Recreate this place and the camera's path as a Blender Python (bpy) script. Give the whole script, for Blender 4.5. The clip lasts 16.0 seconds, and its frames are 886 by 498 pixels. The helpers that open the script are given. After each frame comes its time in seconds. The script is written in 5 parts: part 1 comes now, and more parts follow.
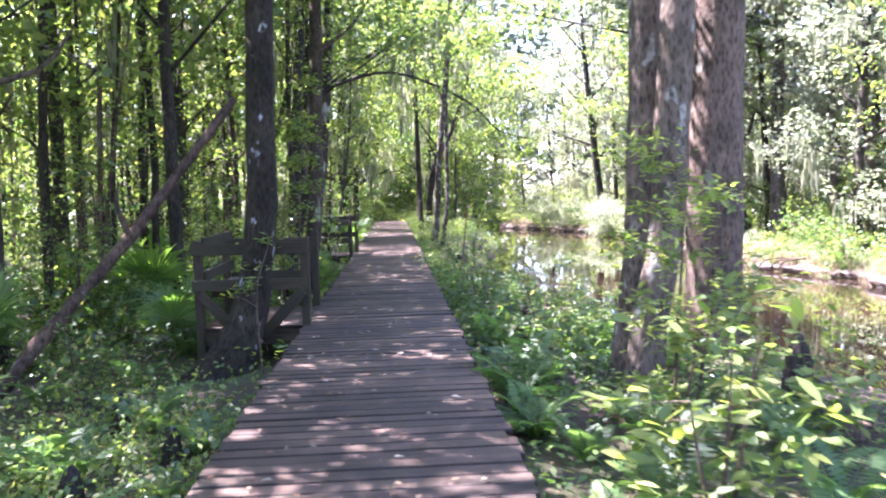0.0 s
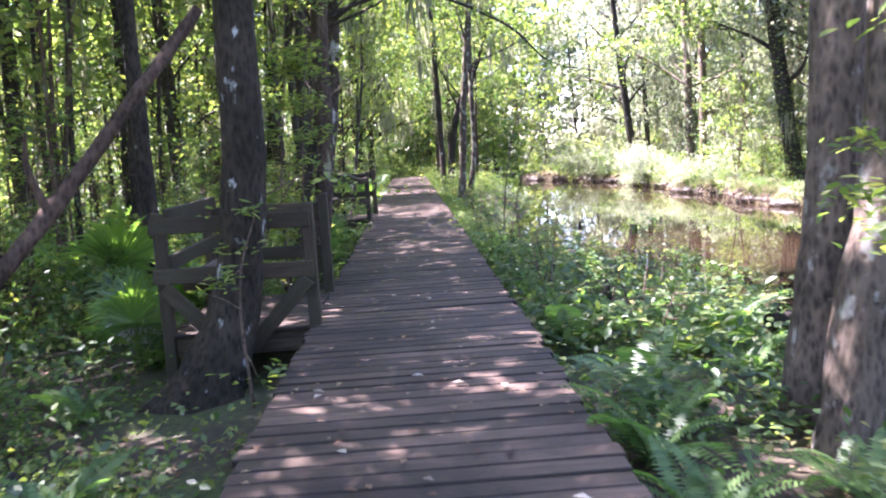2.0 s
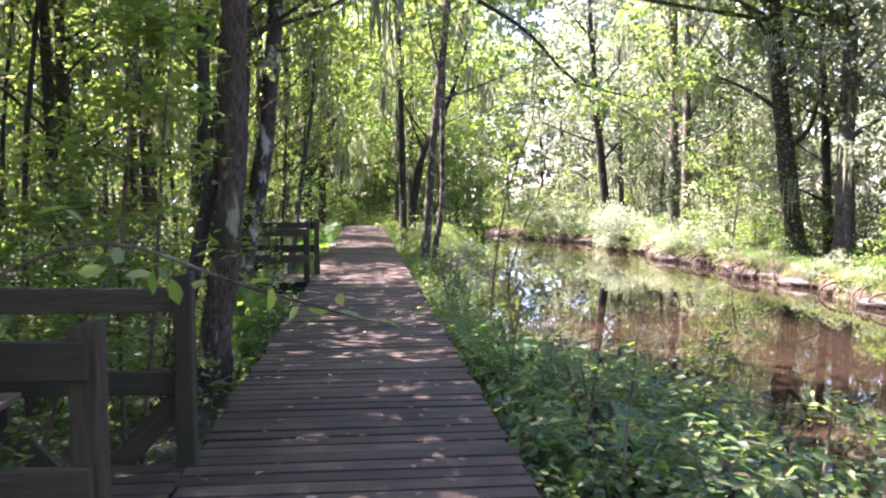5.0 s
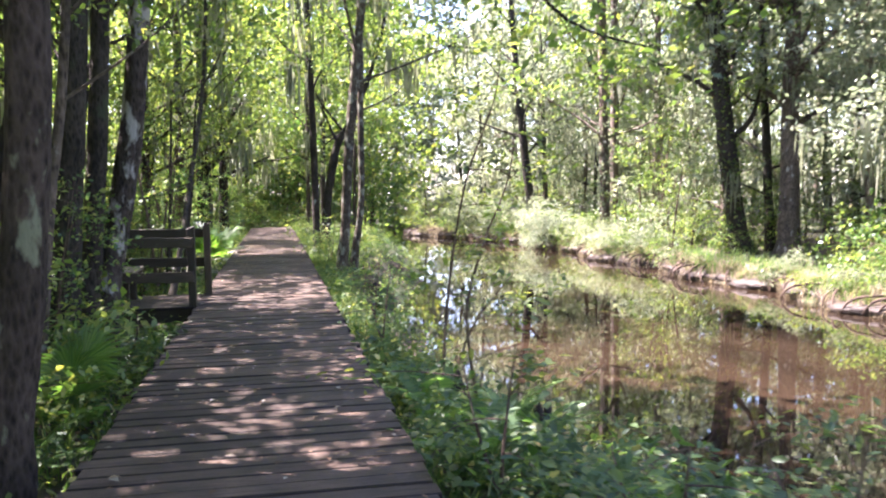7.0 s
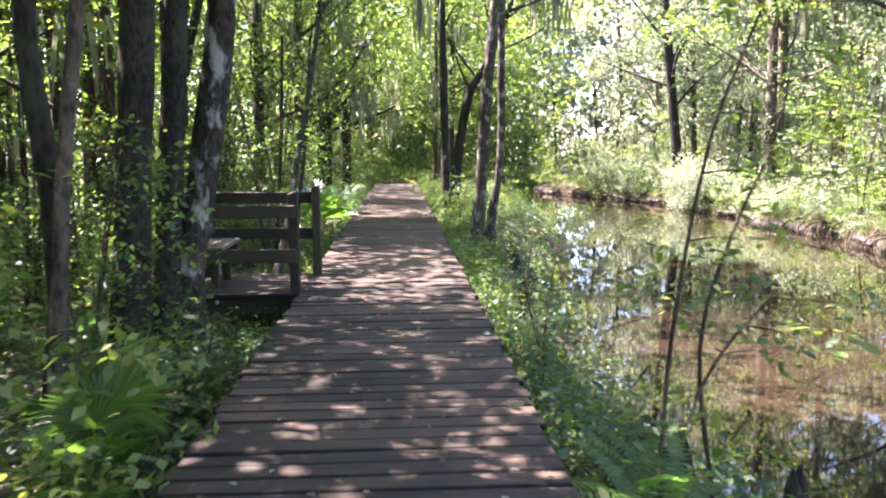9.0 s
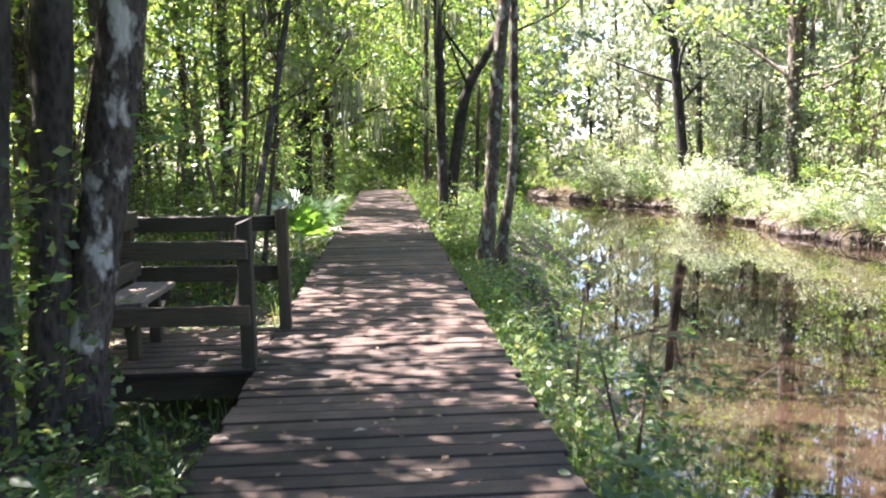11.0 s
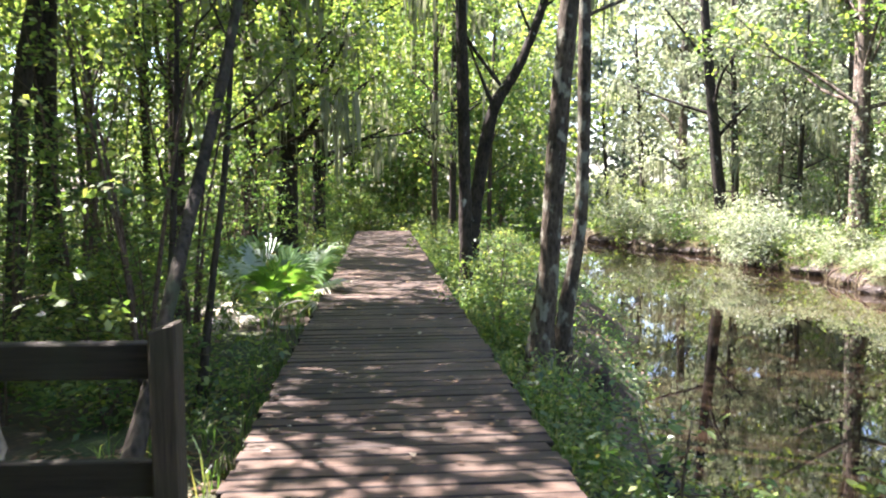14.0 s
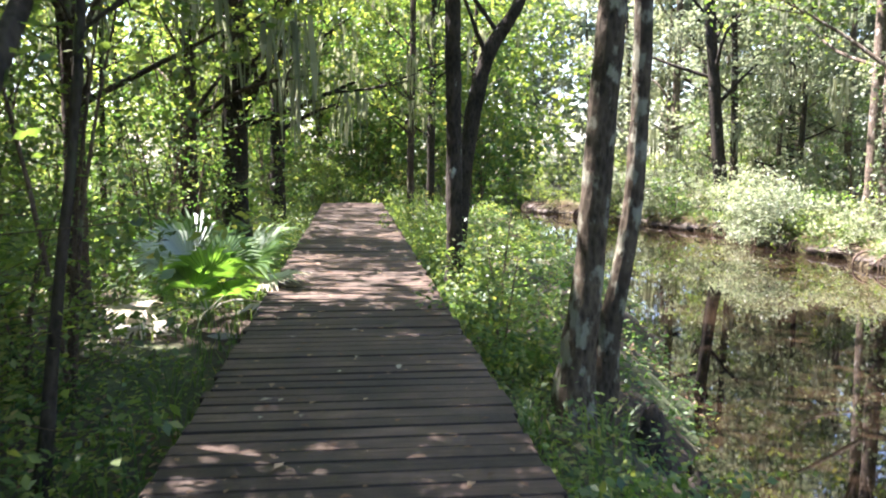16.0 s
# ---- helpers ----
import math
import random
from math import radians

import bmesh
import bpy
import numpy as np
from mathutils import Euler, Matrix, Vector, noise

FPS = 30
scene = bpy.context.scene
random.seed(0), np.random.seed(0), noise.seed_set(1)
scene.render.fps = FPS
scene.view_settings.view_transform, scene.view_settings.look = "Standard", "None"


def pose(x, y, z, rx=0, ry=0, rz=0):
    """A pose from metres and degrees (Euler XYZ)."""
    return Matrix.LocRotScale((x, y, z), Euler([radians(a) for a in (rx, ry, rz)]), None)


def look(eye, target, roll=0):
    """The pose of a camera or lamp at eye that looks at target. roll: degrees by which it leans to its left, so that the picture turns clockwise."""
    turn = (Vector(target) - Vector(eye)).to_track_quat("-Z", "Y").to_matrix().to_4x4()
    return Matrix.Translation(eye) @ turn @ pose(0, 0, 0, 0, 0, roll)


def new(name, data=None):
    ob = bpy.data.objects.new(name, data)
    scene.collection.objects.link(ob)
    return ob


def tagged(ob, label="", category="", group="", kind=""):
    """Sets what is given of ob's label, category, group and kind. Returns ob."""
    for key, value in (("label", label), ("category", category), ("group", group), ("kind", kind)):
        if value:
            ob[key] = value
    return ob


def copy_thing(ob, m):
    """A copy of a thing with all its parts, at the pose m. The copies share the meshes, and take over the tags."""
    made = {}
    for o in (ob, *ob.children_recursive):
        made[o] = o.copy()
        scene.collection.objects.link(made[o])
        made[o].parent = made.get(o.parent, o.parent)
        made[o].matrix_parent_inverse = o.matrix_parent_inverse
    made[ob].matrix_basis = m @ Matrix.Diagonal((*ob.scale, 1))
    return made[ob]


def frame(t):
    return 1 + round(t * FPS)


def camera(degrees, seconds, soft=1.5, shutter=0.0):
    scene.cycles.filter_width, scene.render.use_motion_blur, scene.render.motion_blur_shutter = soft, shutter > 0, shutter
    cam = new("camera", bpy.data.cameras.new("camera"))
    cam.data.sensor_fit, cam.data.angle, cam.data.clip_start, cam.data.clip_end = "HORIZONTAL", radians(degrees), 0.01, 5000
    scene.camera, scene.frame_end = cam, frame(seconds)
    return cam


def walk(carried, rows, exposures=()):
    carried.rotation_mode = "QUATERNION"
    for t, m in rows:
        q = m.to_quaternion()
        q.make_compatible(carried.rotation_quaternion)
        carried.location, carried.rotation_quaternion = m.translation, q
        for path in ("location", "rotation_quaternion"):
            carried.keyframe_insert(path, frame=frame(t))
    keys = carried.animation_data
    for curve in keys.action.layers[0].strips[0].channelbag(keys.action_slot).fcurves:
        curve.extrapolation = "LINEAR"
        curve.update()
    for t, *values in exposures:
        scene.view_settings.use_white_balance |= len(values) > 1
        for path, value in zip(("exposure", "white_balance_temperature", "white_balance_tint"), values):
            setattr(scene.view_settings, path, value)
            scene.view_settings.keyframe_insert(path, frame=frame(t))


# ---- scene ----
EXPOSURES = [(0.0, 4.1, 5760, 42), (3.0, 4.05, 5960, 43), (6.0, 3.65, 6170, 38), (9.0, 3.8, 6180, 33), (11.5, 3.8, 6170, 29), (13.0, 3.5, 6170, 28), (16.0, 3.48, 6180, 26)]
cam = camera(56.25, 16.0, soft=2.1, shutter=0.45)
PATH = [
    (0.0, 0.227, 0.024, 1.526, 86.17, 1.80, -3.38),
    (0.5, 0.180, 0.727, 1.504, 86.42, 1.44, -2.17),
    (1.0, 0.142, 1.411, 1.483, 85.80, 2.07, -2.91),
    (1.5, 0.118, 2.166, 1.464, 84.41, 3.77, -2.61),
    (2.0, 0.028, 2.922, 1.446, 83.09, 3.75, -2.41),
    (2.5, 0.061, 3.717, 1.454, 83.92, 4.39, -2.99),
    (3.0, 0.032, 4.462, 1.469, 88.55, 3.24, -2.76),
    (5.5, 0.090, 7.906, 1.469, 85.28, 0.04, -5.55),
    (6.0, 0.125, 8.635, 1.462, 84.58, -0.22, -5.66),
    (6.5, 0.162, 9.424, 1.483, 86.88, -0.23, -11.48),
    (7.0, 0.168, 10.162, 1.459, 86.09, 0.94, -11.46),
    (7.5, 0.106, 10.869, 1.495, 84.32, 1.58, -8.96),
    (8.0, 0.140, 11.588, 1.494, 85.52, 0.99, -4.54),
    (8.5, 0.106, 12.279, 1.493, 84.04, 0.82, -2.85),
    (9.0, 0.173, 13.005, 1.481, 83.07, 0.61, -2.94),
    (11.5, -0.029, 16.469, 1.519, 83.33, 0.92, -4.37),
    (12.0, -0.090, 17.185, 1.521, 87.13, -0.00, -4.54),
    (12.5, -0.059, 17.956, 1.516, 88.66, 0.10, -3.94),
    (13.0, -0.065, 18.576, 1.507, 86.82, 1.39, -3.54),
    (13.5, -0.027, 19.329, 1.516, 85.67, 0.06, -3.89),
    (14.0, -0.083, 20.013, 1.527, 85.64, 0.47, -4.32),
    (14.5, -0.064, 20.712, 1.510, 84.76, 0.57, -4.38),
    (15.0, -0.086, 21.438, 1.518, 84.87, 1.13, -4.62),
    (15.5, -0.042, 22.169, 1.485, 83.65, 0.02, -6.37),
    (16.0, -0.005, 22.857, 1.472, 83.53, -0.14, -6.23),
]
walk(cam, [(t, pose(x, y, z, rx, ry, rz)) for t, x, y, z, rx, ry, rz in PATH], EXPOSURES)

# ---- world, sun ----
SUN_TO = Vector((-0.44, 0.26, 0.86)).normalized()
world = bpy.data.worlds.new("world")
scene.world = world
world.use_nodes = True
wn = world.node_tree.nodes
sky = wn.new("ShaderNodeTexSky")
sky.sky_type = "NISHITA"
sky.sun_disc = False
sky.sun_elevation = math.asin(SUN_TO.z)
sky.sun_rotation = math.atan2(SUN_TO.x, SUN_TO.y)
world.node_tree.links.new(sky.outputs["Color"], wn["Background"].inputs["Color"])
wn["Background"].inputs["Strength"].default_value = 0.075
sun = new("sun", bpy.data.lights.new("sun", "SUN"))
sun.data.energy, sun.data.angle, sun.data.color = 5.0, radians(0.53), (1.0, 0.94, 0.82)
sun.matrix_world = look(SUN_TO * 60, (0, 0, 0))

# ---- materials ----


def material(name, build, **values):
    m = bpy.data.materials.new(name)
    m.use_nodes = True
    nt = m.node_tree
    bsdf = nt.nodes["Principled BSDF"]
    build(nt, bsdf, **values)
    return m


def node(nt, kind, links=(), **props):
    n = nt.nodes.new(kind)
    for key, value in props.items():
        if key == "ramp":
            ramp = n.color_ramp
            while len(ramp.elements) < len(value):
                ramp.elements.new(0.5)
            for el, (pos, col) in zip(ramp.elements, value):
                el.position, el.color = pos, (*col, 1)
        else:
            n.inputs[key].default_value = value
    for socket, source in links:
        nt.links.new(source, n.inputs[socket])
    return n


def coords(nt, scale, which="Object", rnd=False):
    tc = nt.nodes.new("ShaderNodeTexCoord")
    mp = node(nt, "ShaderNodeMapping", [("Vector", tc.outputs[which])], Scale=scale)
    if rnd:
        info = nt.nodes.new("ShaderNodeObjectInfo")
        mul = node(nt, "ShaderNodeVectorMath", [(0, info.outputs["Random"])])
        mul.operation = "MULTIPLY"
        mul.inputs[1].default_value = (37.0, 53.0, 29.0)
        nt.links.new(mul.outputs[0], mp.inputs["Location"])
    return mp.outputs["Vector"]


def mixcol(nt, fac, a, b, mode="MIX"):
    n = nt.nodes.new("ShaderNodeMix")
    n.data_type, n.blend_type = "RGBA", mode
    for i, v in ((0, fac), (6, a), (7, b)):
        if hasattr(v, "is_linked"):
            nt.links.new(v, n.inputs[i])
        else:
            n.inputs[i].default_value = v if i == 0 else (*v, 1)
    return n.outputs[2]


def bump(nt, bsdf, height, strength=0.4, distance=0.01):
    b = node(nt, "ShaderNodeBump", [("Height", height)], Strength=strength, Distance=distance)
    nt.links.new(b.outputs["Normal"], bsdf.inputs["Normal"])


def wood_build(nt, bsdf, dark, light, algae, along="x", grime=0.0):
    sc = {"x": (1.2, 22, 22), "z": (22, 22, 1.2), "y": (22, 1.2, 22)}[along]
    grain = node(nt, "ShaderNodeTexNoise", [("Vector", coords(nt, sc, rnd=True))], Scale=3.0, Detail=7.0, Roughness=0.65)
    blot = node(nt, "ShaderNodeTexNoise", [("Vector", coords(nt, (1, 1, 1), rnd=True))], Scale=2.2, Detail=5.0, Roughness=0.6)
    info = nt.nodes.new("ShaderNodeObjectInfo")
    tone = node(nt, "ShaderNodeValToRGB", [("Fac", grain.outputs["Fac"])], ramp=[(0.3, dark), (0.62, light)])
    per = node(nt, "ShaderNodeValToRGB", [("Fac", info.outputs["Random"])], ramp=[(0.0, (0.5, 0.48, 0.47)), (0.5, (0.9, 0.85, 0.83)), (1.0, (1.3, 1.25, 1.2))])
    c = mixcol(nt, 1.0, tone.outputs["Color"], per.outputs["Color"], "MULTIPLY")
    stain = node(nt, "ShaderNodeValToRGB", [("Fac", blot.outputs["Fac"])], ramp=[(0.42, (0, 0, 0)), (0.7, (1, 1, 1))])
    c = mixcol(nt, stain.outputs["Color"], c, algae)
    if grime:
        geo = nt.nodes.new("ShaderNodeNewGeometry")
        wide = node(nt, "ShaderNodeTexNoise", [("Vector", geo.outputs["Position"])], Scale=0.9, Detail=6.0, Roughness=0.65)
        damp = node(nt, "ShaderNodeValToRGB", [("Fac", wide.outputs["Fac"])], ramp=[(0.36, (1 - grime, 1 - grime, 1 - grime)), (0.6, (1, 1, 1))])
        c = mixcol(nt, 1.0, c, damp.outputs["Color"], "MULTIPLY")
    nt.links.new(c, bsdf.inputs["Base Color"])
    bsdf.inputs["Roughness"].default_value = 0.72
    bsdf.inputs["Specular IOR Level"].default_value = 0.3
    bump(nt, bsdf, grain.outputs["Fac"], 0.55, 0.006)


def bark_build(nt, bsdf, dark, light, lichen, cover=0.6, cells=9.0, spots=4.5):
    v = coords(nt, (1, 1, 0.4), rnd=True)
    vor = node(nt, "ShaderNodeTexVoronoi", [("Vector", v)], Scale=cells * 3.2)
    nz = node(nt, "ShaderNodeTexNoise", [("Vector", v)], Scale=cells * 2.0, Detail=8.0, Roughness=0.7)
    add = nt.nodes.new("ShaderNodeMath")
    add.operation = "ADD"
    soft = nt.nodes.new("ShaderNodeMath")
    soft.operation = "MULTIPLY"
    soft.inputs[1].default_value = 0.55
    nt.links.new(vor.outputs["Distance"], soft.inputs[0])
    nt.links.new(soft.outputs[0], add.inputs[0])
    nt.links.new(nz.outputs["Fac"], add.inputs[1])
    tone = node(nt, "ShaderNodeValToRGB", [("Fac", add.outputs[0])], ramp=[(0.45, dark), (0.9, light)])
    patch = node(nt, "ShaderNodeTexNoise", [("Vector", coords(nt, (1, 1, 0.6), rnd=True))], Scale=spots, Detail=4.0, Roughness=0.55)
    edge = node(nt, "ShaderNodeValToRGB", [("Fac", patch.outputs["Fac"])], ramp=[(cover, (0, 0, 0)), (cover + 0.07, (1, 1, 1))])
    mottle = node(nt, "ShaderNodeTexNoise", [("Vector", coords(nt, (1, 1, 0.7), rnd=True))], Scale=2.6, Detail=5.0, Roughness=0.7)
    shade = node(nt, "ShaderNodeValToRGB", [("Fac", mottle.outputs["Fac"])], ramp=[(0.35, (0.5, 0.5, 0.47)), (0.65, (1.25, 1.2, 1.15))])
    skin = mixcol(nt, 1.0, tone.outputs["Color"], shade.outputs["Color"], "MULTIPLY")
    c = mixcol(nt, edge.outputs["Color"], skin, lichen)
    nt.links.new(c, bsdf.inputs["Base Color"])
    bsdf.inputs["Roughness"].default_value = 0.9
    bsdf.inputs["Specular IOR Level"].default_value = 0.2
    bump(nt, bsdf, add.outputs[0], 0.8, 0.02)


def leaf_build(nt, bsdf, ramp, glow, gloss=0.025, rough=0.5):
    geo = nt.nodes.new("ShaderNodeNewGeometry")
    info = nt.nodes.new("ShaderNodeObjectInfo")
    tone = node(nt, "ShaderNodeValToRGB", [("Fac", geo.outputs["Random Per Island"])], ramp=ramp)
    per = node(nt, "ShaderNodeValToRGB", [("Fac", info.outputs["Random"])], ramp=[(0.0, (0.8, 0.82, 0.8)), (1.0, (1.15, 1.12, 1.0))])
    c = mixcol(nt, 1.0, tone.outputs["Color"], per.outputs["Color"], "MULTIPLY")
    lit = mixcol(nt, 1.0, c, glow, "MULTIPLY")
    diff = node(nt, "ShaderNodeBsdfDiffuse", [("Color", c)])
    trans = node(nt, "ShaderNodeBsdfTranslucent", [("Color", lit)])
    shiny = node(nt, "ShaderNodeBsdfGlossy", Roughness=rough)
    shiny.inputs["Color"].default_value = (0.9, 0.95, 1, 1)
    m1 = nt.nodes.new("ShaderNodeMixShader")
    m1.inputs[0].default_value = 0.48
    nt.links.new(diff.outputs[0], m1.inputs[1])
    nt.links.new(trans.outputs[0], m1.inputs[2])
    m2 = nt.nodes.new("ShaderNodeMixShader")
    m2.inputs[0].default_value = gloss
    nt.links.new(m1.outputs[0], m2.inputs[1])
    nt.links.new(shiny.outputs[0], m2.inputs[2])
    nt.links.new(m2.outputs[0], nt.nodes["Material Output"].inputs["Surface"])


def ground_build(nt, bsdf):
    big = node(nt, "ShaderNodeTexNoise", [("Vector", coords(nt, (1, 1, 1)))], Scale=0.55, Detail=6.0)
    fine = node(nt, "ShaderNodeTexVoronoi", [("Vector", coords(nt, (1, 1, 1)))], Scale=16.0)
    nz = node(nt, "ShaderNodeTexNoise", [("Vector", coords(nt, (1, 1, 1)))], Scale=7.0, Detail=8.0, Roughness=0.7)
    litter = node(nt, "ShaderNodeValToRGB", [("Fac", nz.outputs["Fac"])], ramp=[(0.3, (0.024, 0.016, 0.011)), (0.55, (0.065, 0.045, 0.03)), (0.75, (0.15, 0.1, 0.066))])
    green = node(nt, "ShaderNodeValToRGB", [("Fac", big.outputs["Fac"])], ramp=[(0.42, (0, 0, 0)), (0.6, (1, 1, 1))])
    c = mixcol(nt, green.outputs["Color"], litter.outputs["Color"], (0.05, 0.075, 0.02))
    crumb = node(nt, "ShaderNodeValToRGB", [("Fac", fine.outputs["Distance"])], ramp=[(0.0, (1.25, 1.2, 1.1)), (0.6, (0.6, 0.6, 0.6))])
    c = mixcol(nt, 1.0, c, crumb.outputs["Color"], "MULTIPLY")
    nt.links.new(c, bsdf.inputs["Base Color"])
    bsdf.inputs["Roughness"].default_value = 0.95
    bump(nt, bsdf, nz.outputs["Fac"], 1.0, 0.04)


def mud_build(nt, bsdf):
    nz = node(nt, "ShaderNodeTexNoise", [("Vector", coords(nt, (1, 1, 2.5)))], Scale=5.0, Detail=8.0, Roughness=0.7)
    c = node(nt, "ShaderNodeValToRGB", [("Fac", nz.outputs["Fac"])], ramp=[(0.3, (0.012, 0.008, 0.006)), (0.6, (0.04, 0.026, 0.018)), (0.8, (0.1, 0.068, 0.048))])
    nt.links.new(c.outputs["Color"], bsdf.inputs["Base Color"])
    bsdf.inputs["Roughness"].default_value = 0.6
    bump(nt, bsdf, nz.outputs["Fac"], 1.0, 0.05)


def water_build(nt, bsdf):
    nz = node(nt, "ShaderNodeTexNoise", [("Vector", coords(nt, (1, 0.6, 1)))], Scale=1.1, Detail=2.0)
    silt = node(nt, "ShaderNodeTexNoise", [("Vector", coords(nt, (0.35, 0.12, 1)))], Scale=1.0, Detail=4.0)
    c = node(nt, "ShaderNodeValToRGB", [("Fac", silt.outputs["Fac"])], ramp=[(0.38, (0.006, 0.0045, 0.003)), (0.68, (0.026, 0.017, 0.0105))])
    nt.links.new(c.outputs["Color"], bsdf.inputs["Base Color"])
    bsdf.inputs["Roughness"].default_value = 0.022
    bsdf.inputs["IOR"].default_value = 1.5
    bump(nt, bsdf, nz.outputs["Fac"], 0.035, 0.03)


GREEN = [(0.0, (0.035, 0.065, 0.022)), (0.45, (0.075, 0.125, 0.036)), (0.85, (0.13, 0.18, 0.05)), (1.0, (0.2, 0.2, 0.07))]
plank_wood = material("plank_wood", wood_build, dark=(0.028, 0.0178, 0.0125), light=(0.13, 0.089, 0.065), algae=(0.05, 0.037, 0.025), grime=0.65)
# Near-black for rotten, dirty board sides, with the shade of the gaps painted in.
shaded_board_edge = material("shaded_board_edge", wood_build, dark=(0.008, 0.006, 0.005), light=(0.022, 0.016, 0.013), algae=(0.012, 0.01, 0.008))
rail_wood = material("rail_wood", wood_build, dark=(0.012, 0.009, 0.0065), light=(0.052, 0.041, 0.027), algae=(0.03, 0.03, 0.016))
seat_wood = material("seat_wood", wood_build, dark=(0.05, 0.04, 0.032), light=(0.2, 0.165, 0.135), algae=(0.09, 0.078, 0.058), along="y")
post_wood = material("post_wood", wood_build, dark=(0.012, 0.009, 0.0065), light=(0.052, 0.041, 0.027), algae=(0.03, 0.03, 0.016), along="z")
bark_black = material("bark_black", bark_build, dark=(0.007, 0.006, 0.005), light=(0.036, 0.031, 0.024), lichen=(0.3, 0.32, 0.32), cover=0.63, spots=7.0)
bark_dark = material("bark_dark", bark_build, dark=(0.008, 0.007, 0.006), light=(0.04, 0.035, 0.03), lichen=(0.34, 0.36, 0.33), cover=0.66)
bark_grey = material("bark_grey", bark_build, dark=(0.022, 0.018, 0.016), light=(0.14, 0.115, 0.093), lichen=(0.27, 0.265, 0.235), cover=0.6, spots=6.0)
bark_patched = material("bark_patched", bark_build, dark=(0.01, 0.008, 0.007), light=(0.062, 0.052, 0.044), lichen=(0.3, 0.3, 0.27), cover=0.55, spots=3.6)
bark_mottled = material("bark_mottled", bark_build, dark=(0.013, 0.011, 0.008), light=(0.075, 0.063, 0.047), lichen=(0.17, 0.175, 0.135), cover=0.53, spots=7.5)
bark_cypress = material("bark_cypress", bark_build, dark=(0.03, 0.022, 0.018), light=(0.14, 0.108, 0.09), lichen=(0.17, 0.17, 0.15), cover=0.64)
bark_brown = material("bark_brown", bark_build, dark=(0.015, 0.011, 0.009), light=(0.068, 0.053, 0.043), lichen=(0.16, 0.17, 0.11), cover=0.62)
bark_moss = material("bark_moss", bark_build, dark=(0.010, 0.009, 0.008), light=(0.05, 0.044, 0.036), lichen=(0.045, 0.052, 0.032), cover=0.58)
dead_wood = material("dead_wood", bark_build, dark=(0.018, 0.012, 0.010), light=(0.085, 0.06, 0.047), lichen=(0.16, 0.14, 0.12), cover=0.64)
pale_wood = material("pale_wood", bark_build, dark=(0.16, 0.12, 0.09), light=(0.45, 0.38, 0.3), lichen=(0.3, 0.27, 0.2), cover=0.64)
twig_bark = material("twig_bark", bark_build, dark=(0.03, 0.022, 0.017), light=(0.12, 0.09, 0.07), lichen=(0.14, 0.14, 0.1), cover=0.6, cells=20)
leaf_canopy = material("leaf_canopy", leaf_build, ramp=GREEN, glow=(2.15, 2.2, 1.15), gloss=0.028)
leaf_bright = material("leaf_bright", leaf_build, ramp=[(0.0, (0.06, 0.105, 0.03)), (0.6, (0.12, 0.175, 0.05)), (1.0, (0.2, 0.225, 0.07))], glow=(2.2, 2.2, 1.1), gloss=0.028)
leaf_under = material("leaf_under", leaf_build, ramp=[(0.0, (0.025, 0.06, 0.015)), (0.5, (0.06, 0.115, 0.03)), (0.9, (0.12, 0.17, 0.055)), (1.0, (0.24, 0.21, 0.09))], glow=(2.0, 2.2, 1.2), gloss=0.03)
# Grey-green far foliage, paled further so that haze sits in its colour.
leaf_haze_silver = material("leaf_haze_silver", leaf_build, ramp=[(0.0, (0.10, 0.13, 0.08)), (0.5, (0.17, 0.205, 0.135)), (1.0, (0.27, 0.285, 0.21))], glow=(1.45, 1.5, 1.25), gloss=0.03)
leaf_dead = material("leaf_dead", leaf_build, ramp=[(0.0, (0.07, 0.04, 0.025)), (0.5, (0.17, 0.10, 0.06)), (1.0, (0.38, 0.29, 0.2))], glow=(1.2, 1.1, 0.9), gloss=0.03)
leaf_pale = material("leaf_pale", leaf_build, ramp=[(0.0, (0.25, 0.2, 0.15)), (1.0, (0.6, 0.55, 0.47))], glow=(1.0, 1.0, 0.9), gloss=0.05)
fan_green = material("fan_green", leaf_build, ramp=[(0.0, (0.05, 0.115, 0.03)), (1.0, (0.11, 0.19, 0.05))], glow=(2.2, 2.4, 1.0), gloss=0.05, rough=0.4)
# Green fan paled towards grey: the sky's reflection is painted into the leaf.
fan_sky_sheen = material("fan_sky_sheen", leaf_build, ramp=[(0.0, (0.16, 0.22, 0.15)), (1.0, (0.3, 0.36, 0.29))], glow=(1.2, 1.4, 0.9), gloss=0.12, rough=0.35)
fan_dry = material("fan_dry", leaf_build, ramp=[(0.0, (0.36, 0.33, 0.27)), (1.0, (0.62, 0.6, 0.54))], glow=(1.0, 1.0, 0.9), gloss=0.06)
leaf_dry = material("leaf_dry", leaf_build, ramp=[(0.0, (0.16, 0.13, 0.08)), (1.0, (0.42, 0.36, 0.26))], glow=(1.1, 1.05, 0.9), gloss=0.03)
moss_grey = material("moss_grey", leaf_build, ramp=[(0.0, (0.12, 0.14, 0.10)), (1.0, (0.28, 0.30, 0.23))], glow=(1.3, 1.3, 1.1), gloss=0.0)
ground_soil = material("ground_soil", ground_build)
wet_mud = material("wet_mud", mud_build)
river_water = material("river_water", water_build)

# ---- mesh tools ----


